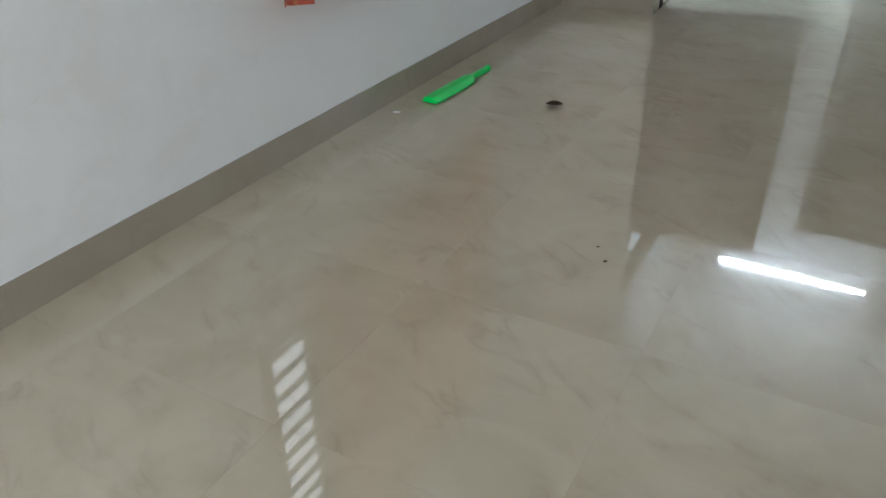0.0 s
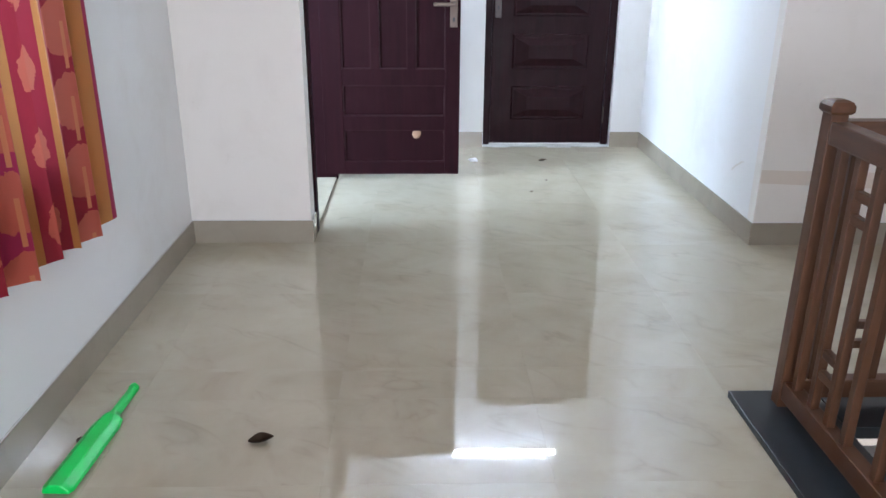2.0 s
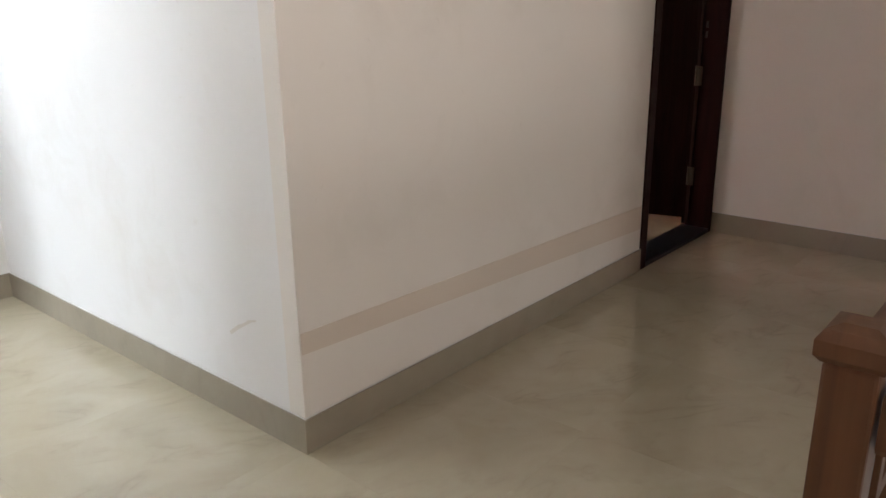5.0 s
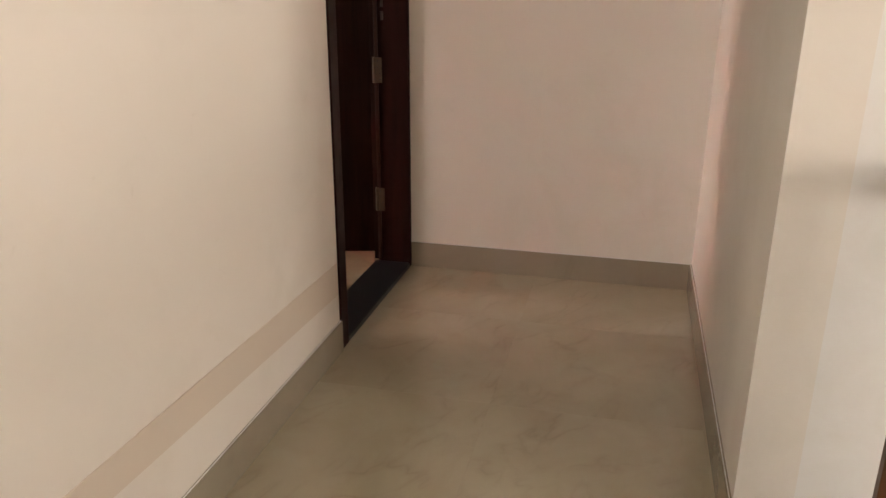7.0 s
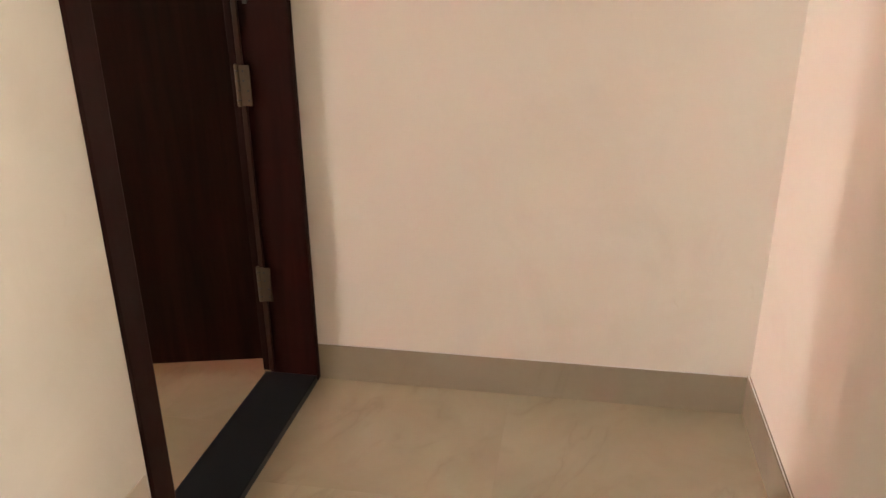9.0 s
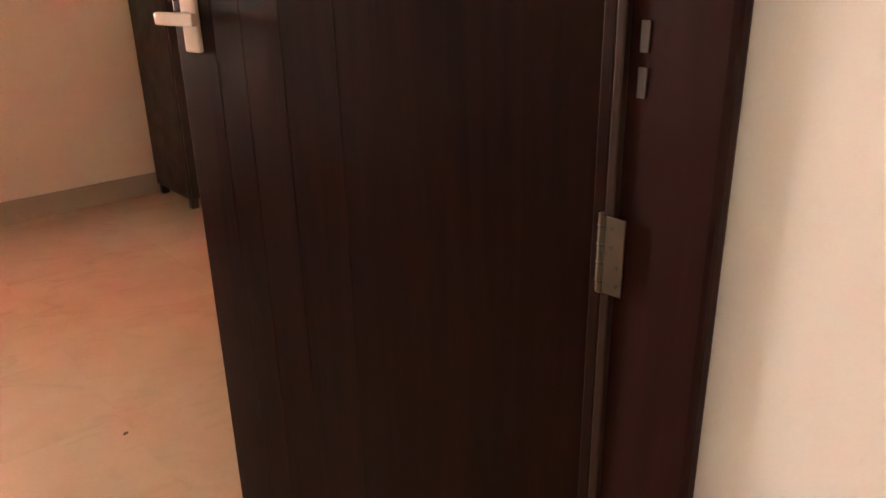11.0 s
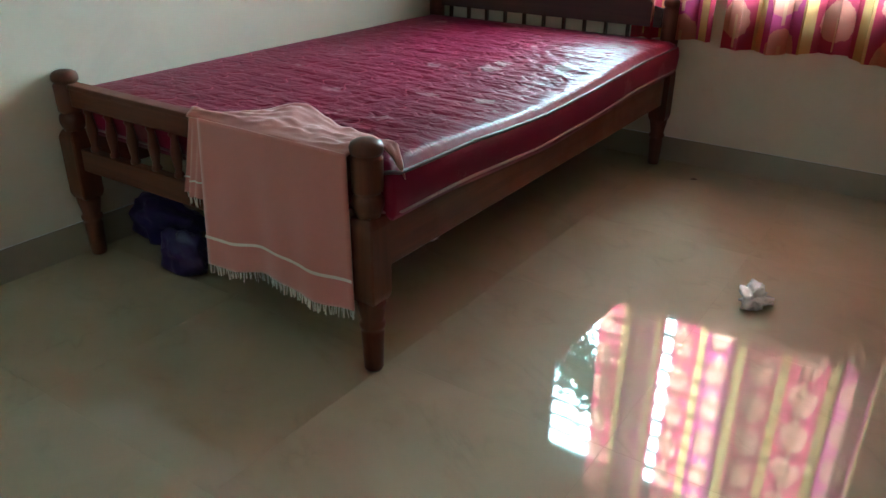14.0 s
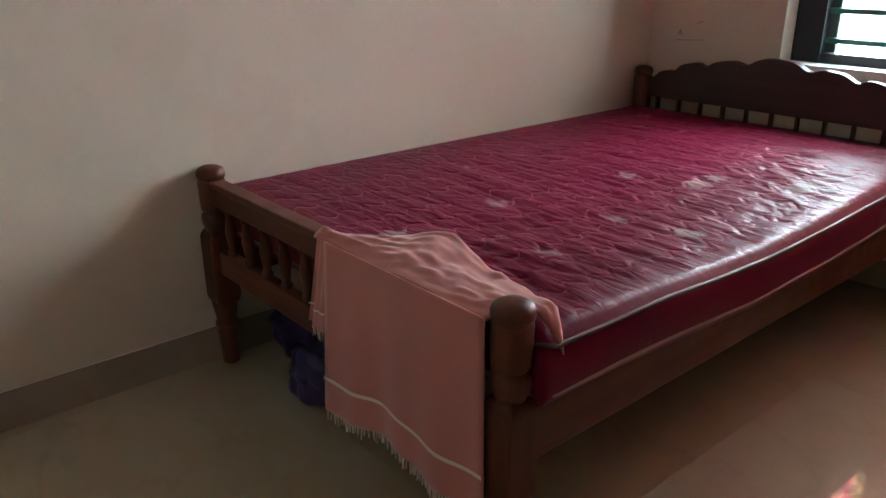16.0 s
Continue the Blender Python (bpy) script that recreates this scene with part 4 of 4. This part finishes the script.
def curled_leaf(name, at, rz, size, material, label, category):
    bm = bmesh.new()
    n = 8
    rows = []
    for i in range(n + 1):
        f = i / n
        w = size * 0.34 * math.sin(math.pi * min(f * 0.92 + 0.05, 1.0)) + 0.001
        z = 0.003 + size * 0.28 * (f - 0.4) ** 2
        rows.append([bm.verts.new((size * (f - 0.5), s * w, z + abs(s) * w * 0.45)) for s in (-1, -0.5, 0, 0.5, 1)])
    for a, b in zip(rows, rows[1:]):
        for k in range(4):
            bm.faces.new((a[k], a[k + 1], b[k + 1], b[k]))
    bmesh.ops.solidify(bm, geom=list(bm.faces), thickness=0.0012)
    ob = to_object(name, bm, material)
    ob.matrix_world = pose(*at, 0, 0, rz)
    return tagged(ob, label, category)


curled_leaf("dry_leaf", (-2.000, -1.56, 0.002), 15, 0.070, M_LEAF, "small curled dry brown leaf on the tiles", "leaf")
slip = tagged(to_object("paper_slip", box(-0.013, 0.013, -0.006, 0.006, 0.0, 0.0015, 0.0004), M_PAPER), "small white paper slip by the skirting", "paper")
slip.matrix_world = pose(-2.535, -1.925, 0.001, 0, 0, 24)
for x, y, s, a in ((-1.415, -2.615, 0.014, 60), (-1.46, -2.55, 0.010, 10), (-2.50, -1.55, 0.026, 80), (-0.75, 1.58, 0.06, 20), (-0.80, 1.10, 0.022, 75), (-0.92, 0.86, 0.020, 15), (2.58, 1.455, 0.016, 30), (1.61, 3.36, 0.030, 20)):
    curled_leaf("dry_leaf", (x, y, 0.002), a, s, M_LEAF, "tiny dry brown leaf scrap on the tiles", "leaf")

# ---------------------------------------------------------------- bedroom: the bed
bed = thing("bed", (0.790, 2.490, 0.0), "dark turned-wood bed with a carved headboard against the wall", "bed")
PX, PF, PH = 0.594, -0.990, 0.995  # half spread of the posts, foot and head


def turned_post(name, cx, cy, top, material):
    body = square_stack([(0.032, 0.200), (0.038, 0.220), (0.038, 0.408), (0.029, 0.428)], cx, cy)
    bmesh.ops.bevel(body, geom=[e for e in body.edges], offset=0.004, segments=1, affect="EDGES")
    post = part(name, body, material, bed)
    part("leg", lathe([(0.93 * r, z) for r, z in ((0.024, 0.0), (0.027, 0.006), (0.031, 0.085), (0.032, 0.112), (0.028, 0.119), (0.036, 0.127), (0.036, 0.137), (0.030, 0.145), (0.039, 0.190), (0.040, 0.205))], 24, cx, cy), material, post, "tapered turned leg", True)
    h = top - 0.62
    part("finial", lathe([(0.94 * r, z) for r, z in ((0.032, 0.420), (0.031, 0.430), (0.036, 0.437), (0.041, 0.452), (0.0415, 0.464), (0.039, 0.474), (0.033, 0.480), (0.0325, 0.484), (0.0385, 0.488), (0.0395, 0.494), (0.0405, 0.573 + h), (0.0395, 0.577 + h), (0.0355, 0.580 + h), (0.0355, 0.583 + h), (0.0410, 0.586 + h), (0.0425, 0.592 + h), (0.0420, 0.602 + h), (0.0370, 0.611 + h), (0.0250, 0.617 + h), (0.0080, 0.620 + h))], 28, cx, cy), material, post, "ringed turned top", True)


for sx in (-1, 1):
    turned_post("post", sx * PX, PF, 0.614, M_BED)
    turned_post("post", sx * PX, PH, 0.715, M_BED)
for sx in (-1, 1):
    part("side_rail", add_box(box(sx * PX - 0.016, sx * PX + 0.016, PF + 0.038, PH - 0.038, 0.275, 0.400, 0.004), sx * PX - 0.019 * (1 + sx) / 2 - 0.001, sx * PX + 0.019 * (1 - sx) / 2 + 0.001, PF + 0.040, PH - 0.040, 0.400, 0.412), M_BED_Y, bed)
foot = part("footboard", box(-PX + 0.036, PX - 0.036, PF - 0.018, PF + 0.018, 0.505, 0.562, 0.008), M_BED_X, bed)
part("cap_rail", box(-PX + 0.036, PX - 0.036, PF - 0.022, PF + 0.022, 0.5605, 0.577, 0.005), M_BED_X, foot)
part("lower_rail", box(-PX + 0.036, PX - 0.036, PF - 0.016, PF + 0.016, 0.300, 0.372, 0.004), M_BED_X, foot)
for k in range(11):
    x = -PX + 0.095 + k * (2 * PX - 0.19) / 10
    part("spindle", lathe([(0.012, 0.370), (0.016, 0.380), (0.010, 0.392), (0.017, 0.440), (0.010, 0.488), (0.016, 0.498), (0.012, 0.508)], 12, x, PF), M_BED, foot, "", True)

# carved headboard: a scalloped top over a row of short pegs
bm = bmesh.new()
top_line = []
for i in range(97):
    u = -1 + 2 * i / 96
    a = abs(u)
    z = 0.690 + 0.088 * (1 - a ** 1.8)
    for centre, wide, tall in ((0.0, 0.19, 0.036), (0.38, 0.13, 0.026), (0.66, 0.11, 0.030), (0.87, 0.06, 0.016)):
        z += tall * math.exp(-((a - centre) / wide) ** 4)
    top_line.append((u * (PX - 0.038), z - 0.022))
for y in (PH - 0.017, PH + 0.017):
    lo = [bm.verts.new((x, y, 0.592)) for x, _ in top_line]
    hi = [bm.verts.new((x, y, z)) for x, z in top_line]
    for i in range(96):
        bm.faces.new((lo[i], lo[i + 1], hi[i + 1], hi[i]))
bm.verts.ensure_lookup_table()
n = 97
for i in range(96):
    bm.faces.new((bm.verts[n + i], bm.verts[n + i + 1], bm.verts[3 * n + i + 1], bm.verts[3 * n + i]))
    bm.faces.new((bm.verts[i], bm.verts[i + 1], bm.verts[2 * n + i + 1], bm.verts[2 * n + i]))
bm.faces.new((bm.verts[0], bm.verts[n], bm.verts[3 * n], bm.verts[2 * n]))
bm.faces.new((bm.verts[n - 1], bm.verts[2 * n - 1], bm.verts[4 * n - 1], bm.verts[3 * n - 1]))
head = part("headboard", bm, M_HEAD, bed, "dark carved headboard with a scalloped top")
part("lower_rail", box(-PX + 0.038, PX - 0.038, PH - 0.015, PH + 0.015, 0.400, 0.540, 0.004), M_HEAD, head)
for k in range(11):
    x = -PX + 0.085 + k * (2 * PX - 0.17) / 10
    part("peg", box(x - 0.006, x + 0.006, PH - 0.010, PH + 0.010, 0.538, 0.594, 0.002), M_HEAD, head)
for k in range(7):
    y = PF + 0.15 + k * 0.285
    part("bed_slat", box(-PX + 0.016, PX - 0.016, y - 0.045, y + 0.045, 0.378, 0.399, 0.003), M_BED_X, bed)

# the mattress rests on the slats and side rails
MX0, MX1, MY0, MY1, MZ0, MZ1 = 0.172, 1.430, 1.530, 3.462, 0.4125, 0.548
mat = thing("mattress", ((MX0 + MX1) / 2, (MY0 + MY1) / 2, MZ0), "shiny wine-red quilted mattress with pale piping and flower prints", "mattress")
hw, hl, hh = (MX1 - MX0) / 2, (MY1 - MY0) / 2, MZ1 - MZ0
bm = bmesh.new()
NU, NV = 120, 250


def quilt(x, y):
    """Puckered quilting: crosswise ridges that wander, and a soft sag."""
    p = Vector((x * 1.0, y * 1.0, 0.3))
    warp = noise.noise(p * 3.1) * 1.4
    wide = noise.noise(Vector((x * 5 + 2 * warp, y * 21, 1.7)))
    fine = 0.5 - abs(noise.noise(Vector((x * 9 + 3 * warp, y * 40 + 2 * warp, 6.1))))
    row = 0.30 * math.sin(x * 64 + 3 * math.sin(y * 30) + 4 * warp)
    edge = min(1.0, (hw - abs(x)) / 0.09, (hl - abs(y)) / 0.09)
    calm = 0.45 + 0.55 * min(1.0, max(0.0, (x + 0.40) / 0.55))
    return edge * (calm * (0.0070 * wide + 0.0095 * fine + 0.0020 * row) + 0.010 * noise.noise(p * 2.3)) - sag(y) * min(1.0, max(0.0, (x + 0.1) / hw))


def sag(y):
    """The long open edge hangs a little between the posts."""
    return 0.026 * math.exp(-((y + 0.12) / 0.46) ** 2)


def rim(i, n, half):
    """Grid line that thickens towards the rounded edge."""
    u = -1 + 2 * i / n
    return half * (u * 0.98 + 0.02 * u ** 9)


grid = []
for j in range(NV + 1):
    row = []
    for i in range(NU + 1):
        x, y = rim(i, NU, hw), rim(j, NV, hl)
        d = min(hw - abs(x), hl - abs(y))
        drop = 0.022 * (1 - min(d / 0.03, 1.0)) ** 2
        row.append(bm.verts.new((x, y, hh - drop + quilt(x, y))))
    grid.append(row)
for j in range(NV):
    for i in range(NU):
        bm.faces.new((grid[j][i], grid[j][i + 1], grid[j + 1][i + 1], grid[j + 1][i]))
border = [grid[0][i] for i in range(NU + 1)] + [grid[j][NU] for j in range(1, NV + 1)] + [grid[NV][i] for i in range(NU - 1, -1, -1)] + [grid[j][0] for j in range(NV - 1, 0, -1)]
prev = border
for zf, out in ((0.80, 0.006), (0.55, 0.011), (0.30, 0.010), (0.12, 0.006), (0.0, -0.002)):
    ring = []
    for v in border:
        s = Vector((v.co.x / hw, v.co.y / hl))
        ox = out * (1 if v.co.x > hw - 0.002 else -1 if v.co.x < -hw + 0.002 else 0)
        oy = out * (1 if v.co.y > hl - 0.002 else -1 if v.co.y < -hl + 0.002 else 0)
        wob = 0.004 * noise.noise(Vector((v.co.x * 4, v.co.y * 4, zf * 3)))
        hang = 1.15 * sag(v.co.y) if v.co.x > hw - 0.002 else 0.0
        ring.append(bm.verts.new((v.co.x + ox + (wob if ox else 0), v.co.y + oy, hh * zf - hang)))
    for k in range(len(border)):
        q = (k + 1) % len(border)
        bm.faces.new((prev[k], prev[q], ring[q], ring[k]))
    prev = ring
bm.faces.new(prev[::-1])
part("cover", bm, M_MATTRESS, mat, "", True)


def cord(points, radius, closed=True):
    cu = bpy.data.curves.new("piping", "CURVE")
    cu.dimensions, cu.bevel_depth, cu.bevel_resolution = "3D", radius, 2
    sp = cu.splines.new("POLY")
    sp.points.add(len(points) - 1)
    for p, co in zip(sp.points, points):
        p.co = (*co, 1)
    sp.use_cyclic_u = closed
    tmp = bpy.data.objects.new("piping", cu)
    me = bpy.data.meshes.new_from_object(tmp)
    bpy.data.objects.remove(tmp)
    return me


def loop_points(z, out, r=0.03):
    pts = []
    for cx, cy, a0 in ((hw - r, hl - r, 0), (-hw + r, hl - r, 90), (-hw + r, -hl + r, 180), (hw - r, -hl + r, 270)):
        for k in range(6):
            a = radians(a0 + 18 * k)
            pts.append((cx + (r + out) * math.cos(a), cy + (r + out) * math.sin(a), z + 0.003 * math.sin(cx * 9 + k)))
    dense = []
    for p, q in zip(pts, pts[1:] + pts[:1]):
        m = max(1, int((Vector(q) - Vector(p)).length / 0.08))
        for k in range(m):
            w = Vector(p).lerp(Vector(q), k / m)
            dense.append((w.x, w.y, w.z + 0.006 * noise.noise(w * 5) - (sag(w.y) if w.x > hw - 0.02 else 0.0)))
    return dense


for z, out, tape in ((hh * 0.86, 0.004, M_PIPING_DARK), (hh * 0.16, 0.006, M_PIPING)):
    me = cord(loop_points(z, out), 0.0050)
    me.materials.append(tape)
    pip = new("piping", me)
    pip.parent = mat
    tagged(pip, "stitched edge piping")

# ---------------------------------------------------------------- towel over the footboard
tw = thing("towel", (0.0, 0.0, 0.0), "faded rose cotton towel with white stripes hung over the footboard", "towel")
FY = 1.500 - 0.026


def towel_sheet(x0, x1, drop, lean, seed, y_off, pivot):
    """The hanging front: from the crest of the rail down, with a slightly uneven hem."""
    bm = bmesh.new()
    rows, nx, nz = [], 34, 40
    for j in range(nz + 1):
        f = j / nz
        row = []
        for i in range(nx + 1):
            u = i / nx
            x = x0 + (x1 - x0) * u + lean * f * (u - pivot)
            ripple = 0.010 * f * math.sin(9 * u + seed) + 0.005 * f * math.sin(23 * u + 2 * seed)
            hem = drop * (1 + 0.05 * noise.noise(Vector((u * 3, seed, 0))))
            row.append(bm.verts.new((x, FY + y_off - 0.004 - ripple - 0.010 * f, 0.583 - hem * f)))
        rows.append(row)
    for a, b in zip(rows, rows[1:]):
        for k in range(nx):
            bm.faces.new((a[k], a[k + 1], b[k + 1], b[k]))
    return bm, rows


def stripe_mesh(rows, f0, f1):
    """A woven stripe lying on the hanging front between two depths."""
    bm = bmesh.new()
    n = len(rows) - 1
    out = []
    for f in (f0, f1):
        k = f * n
        a, b, r = rows[int(k)], rows[min(int(k) + 1, n)], k - int(k)
        out.append([bm.verts.new(p.co.lerp(q.co, r) + Vector((0, -0.0065, 0))) for p, q in zip(a, b)])
    for i in range(len(out[0]) - 1):
        bm.faces.new((out[0][i], out[0][i + 1], out[1][i + 1], out[1][i]))
    return bm


def fringe_mesh(rows, length, count, seed):
    rnd = random.Random(seed)
    bm = bmesh.new()
    hem = rows[-1]
    for k in range(count):
        s = (k + rnd.uniform(0.1, 0.9)) / count * (len(hem) - 1)
        p = hem[int(s)].co.lerp(hem[min(int(s) + 1, len(hem) - 1)].co, s - int(s))
        ln, dx, w = length * rnd.uniform(0.6, 1.15), rnd.uniform(-0.006, 0.006), rnd.uniform(0.0012, 0.0026)
        a = [bm.verts.new(p + Vector(d)) for d in ((-w, 0, 0.002), (w, 0, 0.002), (0, 0.002, 0.002))]
        b = [bm.verts.new(p + Vector(d) + Vector((dx, rnd.uniform(-0.003, 0.003), -ln))) for d in ((-w * 0.6, 0, 0), (w * 0.6, 0, 0), (0, 0.0015, 0))]
        for q in range(3):
            bm.faces.new((a[q], a[(q + 1) % 3], b[(q + 1) % 3], b[q]))
    return bm


for x0, x1, drop, lean, seed, yo, stripe, pivot in ((0.862, 1.362, 0.398, 0.012, 1.3, -0.014, 0.785, 0.3), (0.812, 0.900, 0.232, 0.062, 4.2, 0.002, 0.78, 1.0)):
    bm, rows = towel_sheet(x0, x1, drop, lean, seed, yo, pivot)
    st_bm, fr_bm = stripe_mesh(rows, stripe, stripe + 0.022), fringe_mesh(rows, 0.030, int((x1 - x0) * 170), int(seed * 10))
    fold = part("hanging_fold", bm, M_TOWEL, tw, "", True)
    fold.modifiers.new("thickness", "SOLIDIFY").thickness = 0.004
    part("woven_stripe", st_bm, M_FRINGE, fold, "white woven stripe")
    part("fringe", fr_bm, M_FRINGE, fold, "knotted white fringe")["kind"] = "stuff"

# the other half lies over the rail and runs out on the mattress
bm = bmesh.new()
rows, nx, ny = [], 40, 26
for j in range(ny + 1):
    f = j / ny
    row = []
    for i in range(nx + 1):
        u = i / nx
        x = 0.815 + 0.545 * u + 0.085 * f * u
        reach = 0.05 + 0.13 * min(1.0, u / 0.40) if u < 0.40 else 0.18 - 0.07 * (u - 0.40) / 0.60
        y = FY - 0.019 + (reach + 0.009) * f
        lift = 0.581 + 0.012 * min(1.0, 3 * f) + 0.003 * math.sin(12 * u + 4 * f) - 0.018 * max(0.0, f - 0.45)
        sag = 0.012 * math.sin(math.pi * min(f * 2.2, 1.0)) * (0.5 + 0.5 * math.sin(7 * u))
        fold_up = 0.030 * math.exp(-((u - 0.40) / 0.14) ** 2) * f ** 2
        z = lift + sag * 0.4 + fold_up + min(1.0, 4 * f) * 0.007 * noise.noise(Vector((u * 8, f * 6, 1.0))) + min(1.0, 4 * f) * 0.006 * noise.noise(Vector((u * 17, f * 9, 4.0)))
        if x > 1.415:
            z -= (x - 1.415) * 2.6
        row.append(bm.verts.new((min(x, 1.436 + 0.1 * (x - 1.415)), y, z)))
    rows.append(row)
for a, b in zip(rows, rows[1:]):
    for k in range(nx):
        bm.faces.new((a[k], a[k + 1], b[k + 1], b[k]))
flap = part("lying_fold", bm, M_TOWEL, tw, "", True)
flap.modifiers.new("thickness", "SOLIDIFY").thickness = 0.005


# ---------------------------------------------------------------- under and beside the bed
def crumpled(name, at, size, material, label, category, seed, rough=0.32):
    bm = bmesh.new()
    bmesh.ops.create_icosphere(bm, subdivisions=4, radius=1.0)
    off = Vector((seed, seed * 2.3, seed * 0.7))
    for v in bm.verts:
        d = v.co.copy()
        k = 1 + rough * noise.noise(d * 1.7 + off) + 0.5 * rough * noise.noise(d * 4.1 + off)
        k += 0.25 * rough * abs(noise.noise(d * 9 + off))
        c = d * k
        c.z = max(c.z, -0.72)
        v.co = Vector((c.x * size[0], c.y * size[1], (c.z + 0.72) * size[2]))
    ob = to_object(name, bm, material, True)
    ob.matrix_world = pose(*at)
    return tagged(ob, label, category)


crumpled("cloth_bag", (0.540, 1.585, 0.001), (0.100, 0.050, 0.078), M_BAG, "crumpled dark violet bag under the bed", "bag", 2.0, 0.36)
crumpled("cloth_bag", (0.265, 1.72, 0.001), (0.150, 0.080, 0.080), M_BAG, "flat dark violet bag slumped under the bed", "bag", 5.0, 0.4)
M_FOIL = plain("crinkled_clear_film", (0.82, 0.83, 0.84, 1), 0.15, 0.45)
crumpled("plastic_wrapper", (2.10, 2.40, 0.001), (0.034, 0.040, 0.034), M_FOIL, "crumpled shiny plastic wrapper on the floor", "wrapper", 8.0, 0.9)
crumpled("paper_scrap", (1.04, 2.24, 0.001), (0.030, 0.022, 0.014), M_PAPER, "small pale paper scrap under the bed", "paper", 11.0, 0.7)

wd = thing("wardrobe", (3.630, 3.38, 0.0), "tall narrow dark brown wardrobe against the window wall", "wardrobe")
for sx in (-1, 1):
    for sy in (-1, 1):
        part("leg", box(sx * 0.085 - 0.018, sx * 0.085 + 0.018, -0.035 + sy * 0.18 - 0.018, -0.035 + sy * 0.18 + 0.018, 0.0, 0.051, 0.003), M_WARD, wd)
part("body", box(-0.110, 0.110, -0.245, 0.175, 0.050, 1.90, 0.006), M_WARD, wd)
dr = part("door", box(-0.106, 0.106, -0.262, -0.246, 0.060, 1.89, 0.004), M_WARD, wd)
part("pull", box(-0.090, -0.076, -0.276, -0.262, 0.98, 1.10, 0.003), M_BRASS, dr, "aged brass pull")

ch = thing("low_chest", (3.915, 3.335, 0.0), "low dark wooden chest beside the wardrobe", "chest")
part("body", box(-0.170, 0.170, -0.21, 0.21, 0.012, 0.310, 0.006), M_WARD, ch)
part("lid", box(-0.174, 0.174, -0.216, 0.212, 0.3105, 0.334, 0.005), M_WARD, ch)
part("plinth", box(-0.160, 0.160, -0.20, 0.20, 0.0, 0.0115), M_WARD, ch)

crumpled("paper_scrap", (-1.21, 1.58, 0.001), (0.026, 0.018, 0.010), M_PAPER, "small white paper scrap on the tiles by the doors", "paper", 3.0, 0.7)

# scuffs on the lit wall near its corner
scuff = thing("wall_scuff", (0.0, 0.265, 0.310), "faint brown diagonal scuff on the white wall", "wall marks")
M_SCUFF = plain("brown_scuff", (0.75, 0.72, 0.67, 1), 0.8)
for y0, z0, y1, z1, w in ((0.060, -0.030, 0.004, 0.008, 0.0060), (0.020, -0.004, -0.050, 0.036, 0.0045), (-0.030, 0.030, -0.075, 0.042, 0.0030)):
    ln, ang = math.hypot(y1 - y0, z1 - z0), math.degrees(math.atan2(z1 - z0, y1 - y0))
    dash = part("streak", box(-0.0008, 0.0, 0.0, ln, -w, w), M_SCUFF, scuff)
    dash.matrix_basis = pose(-0.0004, y0, z0, ang, 0, 0)

# pencil marks on the wall over the headboard
marks = thing("pencil_marks", (0.30, BY, 0.85), "faint grey pencil strokes on the cream wall", "wall marks")
M_PENCIL = plain("pencil_lead", (0.22, 0.20, 0.17, 1), 0.8)
for x0, z0, x1, z1 in ((-0.012, -0.012, 0.000, 0.014), (0.000, 0.014, 0.010, -0.012), (-0.006, -0.001, 0.007, -0.003), (-0.020, -0.030, 0.110, -0.022), (0.070, 0.040, 0.100, 0.052)):
    ln, ang = math.hypot(x1 - x0, z1 - z0), math.degrees(math.atan2(z1 - z0, x1 - x0))
    st_mark = part("stroke", box(0.0, ln, -0.0008, 0.0, -0.0012, 0.0012), M_PENCIL, marks)
    st_mark.matrix_basis = pose(x0, -0.0005, z0, 0, -ang, 0)

# ---------------------------------------------------------------- floor tiles, each its own piece
SIDE, GAP = 0.60, 0.00022
full = bmesh.new()
add_box(full, GAP, SIDE - GAP, GAP, SIDE - GAP, -0.0048, 0.0)
tile_mesh = bpy.data.meshes.new("tile")
bmesh.ops.recalc_face_normals(full, faces=full.faces)
full.to_mesh(tile_mesh)
full.free()
tile_mesh.materials.append(M_TILE)
room_mesh = tile_mesh.copy()
room_mesh.materials[0] = M_TILE_ROOM


def lay(x0, x1, y0, y1, ox, oy, whole, material):
    i = math.floor((x0 - ox) / SIDE)
    while ox + i * SIDE < x1 - 1e-4:
        j = math.floor((y0 - oy) / SIDE)
        while oy + j * SIDE < y1 - 1e-4:
            ax, ay = ox + i * SIDE, oy + j * SIDE
            bx0, bx1, by0, by1 = max(ax, x0), min(ax + SIDE, x1), max(ay, y0), min(ay + SIDE, y1)
            if bx1 - bx0 > 0.004 and by1 - by0 > 0.004:
                if bx1 - bx0 > SIDE - 1e-4 and by1 - by0 > SIDE - 1e-4:
                    t = new("tile", whole)
                    t.location = (ax, ay, 0)
                else:
                    t = to_object("tile", box(bx0 + GAP, bx1 - GAP, by0 + GAP, by1 - GAP, -0.0048, 0.0), material)
                t.parent = floor
            j += 1
        i += 1


OX, OY = -1.21, 0.05
lay(WX, -0.609, SOUTH, -1.341, OX, OY, tile_mesh, M_TILE)
lay(WX, SX, -1.341, CY, OX, OY, tile_mesh, M_TILE)
lay(WX, CX, CY, 0.0, OX, OY, tile_mesh, M_TILE)
lay(WX, JX, 0.0, 0.055, OX, OY, tile_mesh, M_TILE)
lay(JX, 0.0, 0.0, NY, OX, OY, tile_mesh, M_TILE)
lay(BX, EX, 0.15, BY, 0.2, 0.35, room_mesh, M_TILE_ROOM)
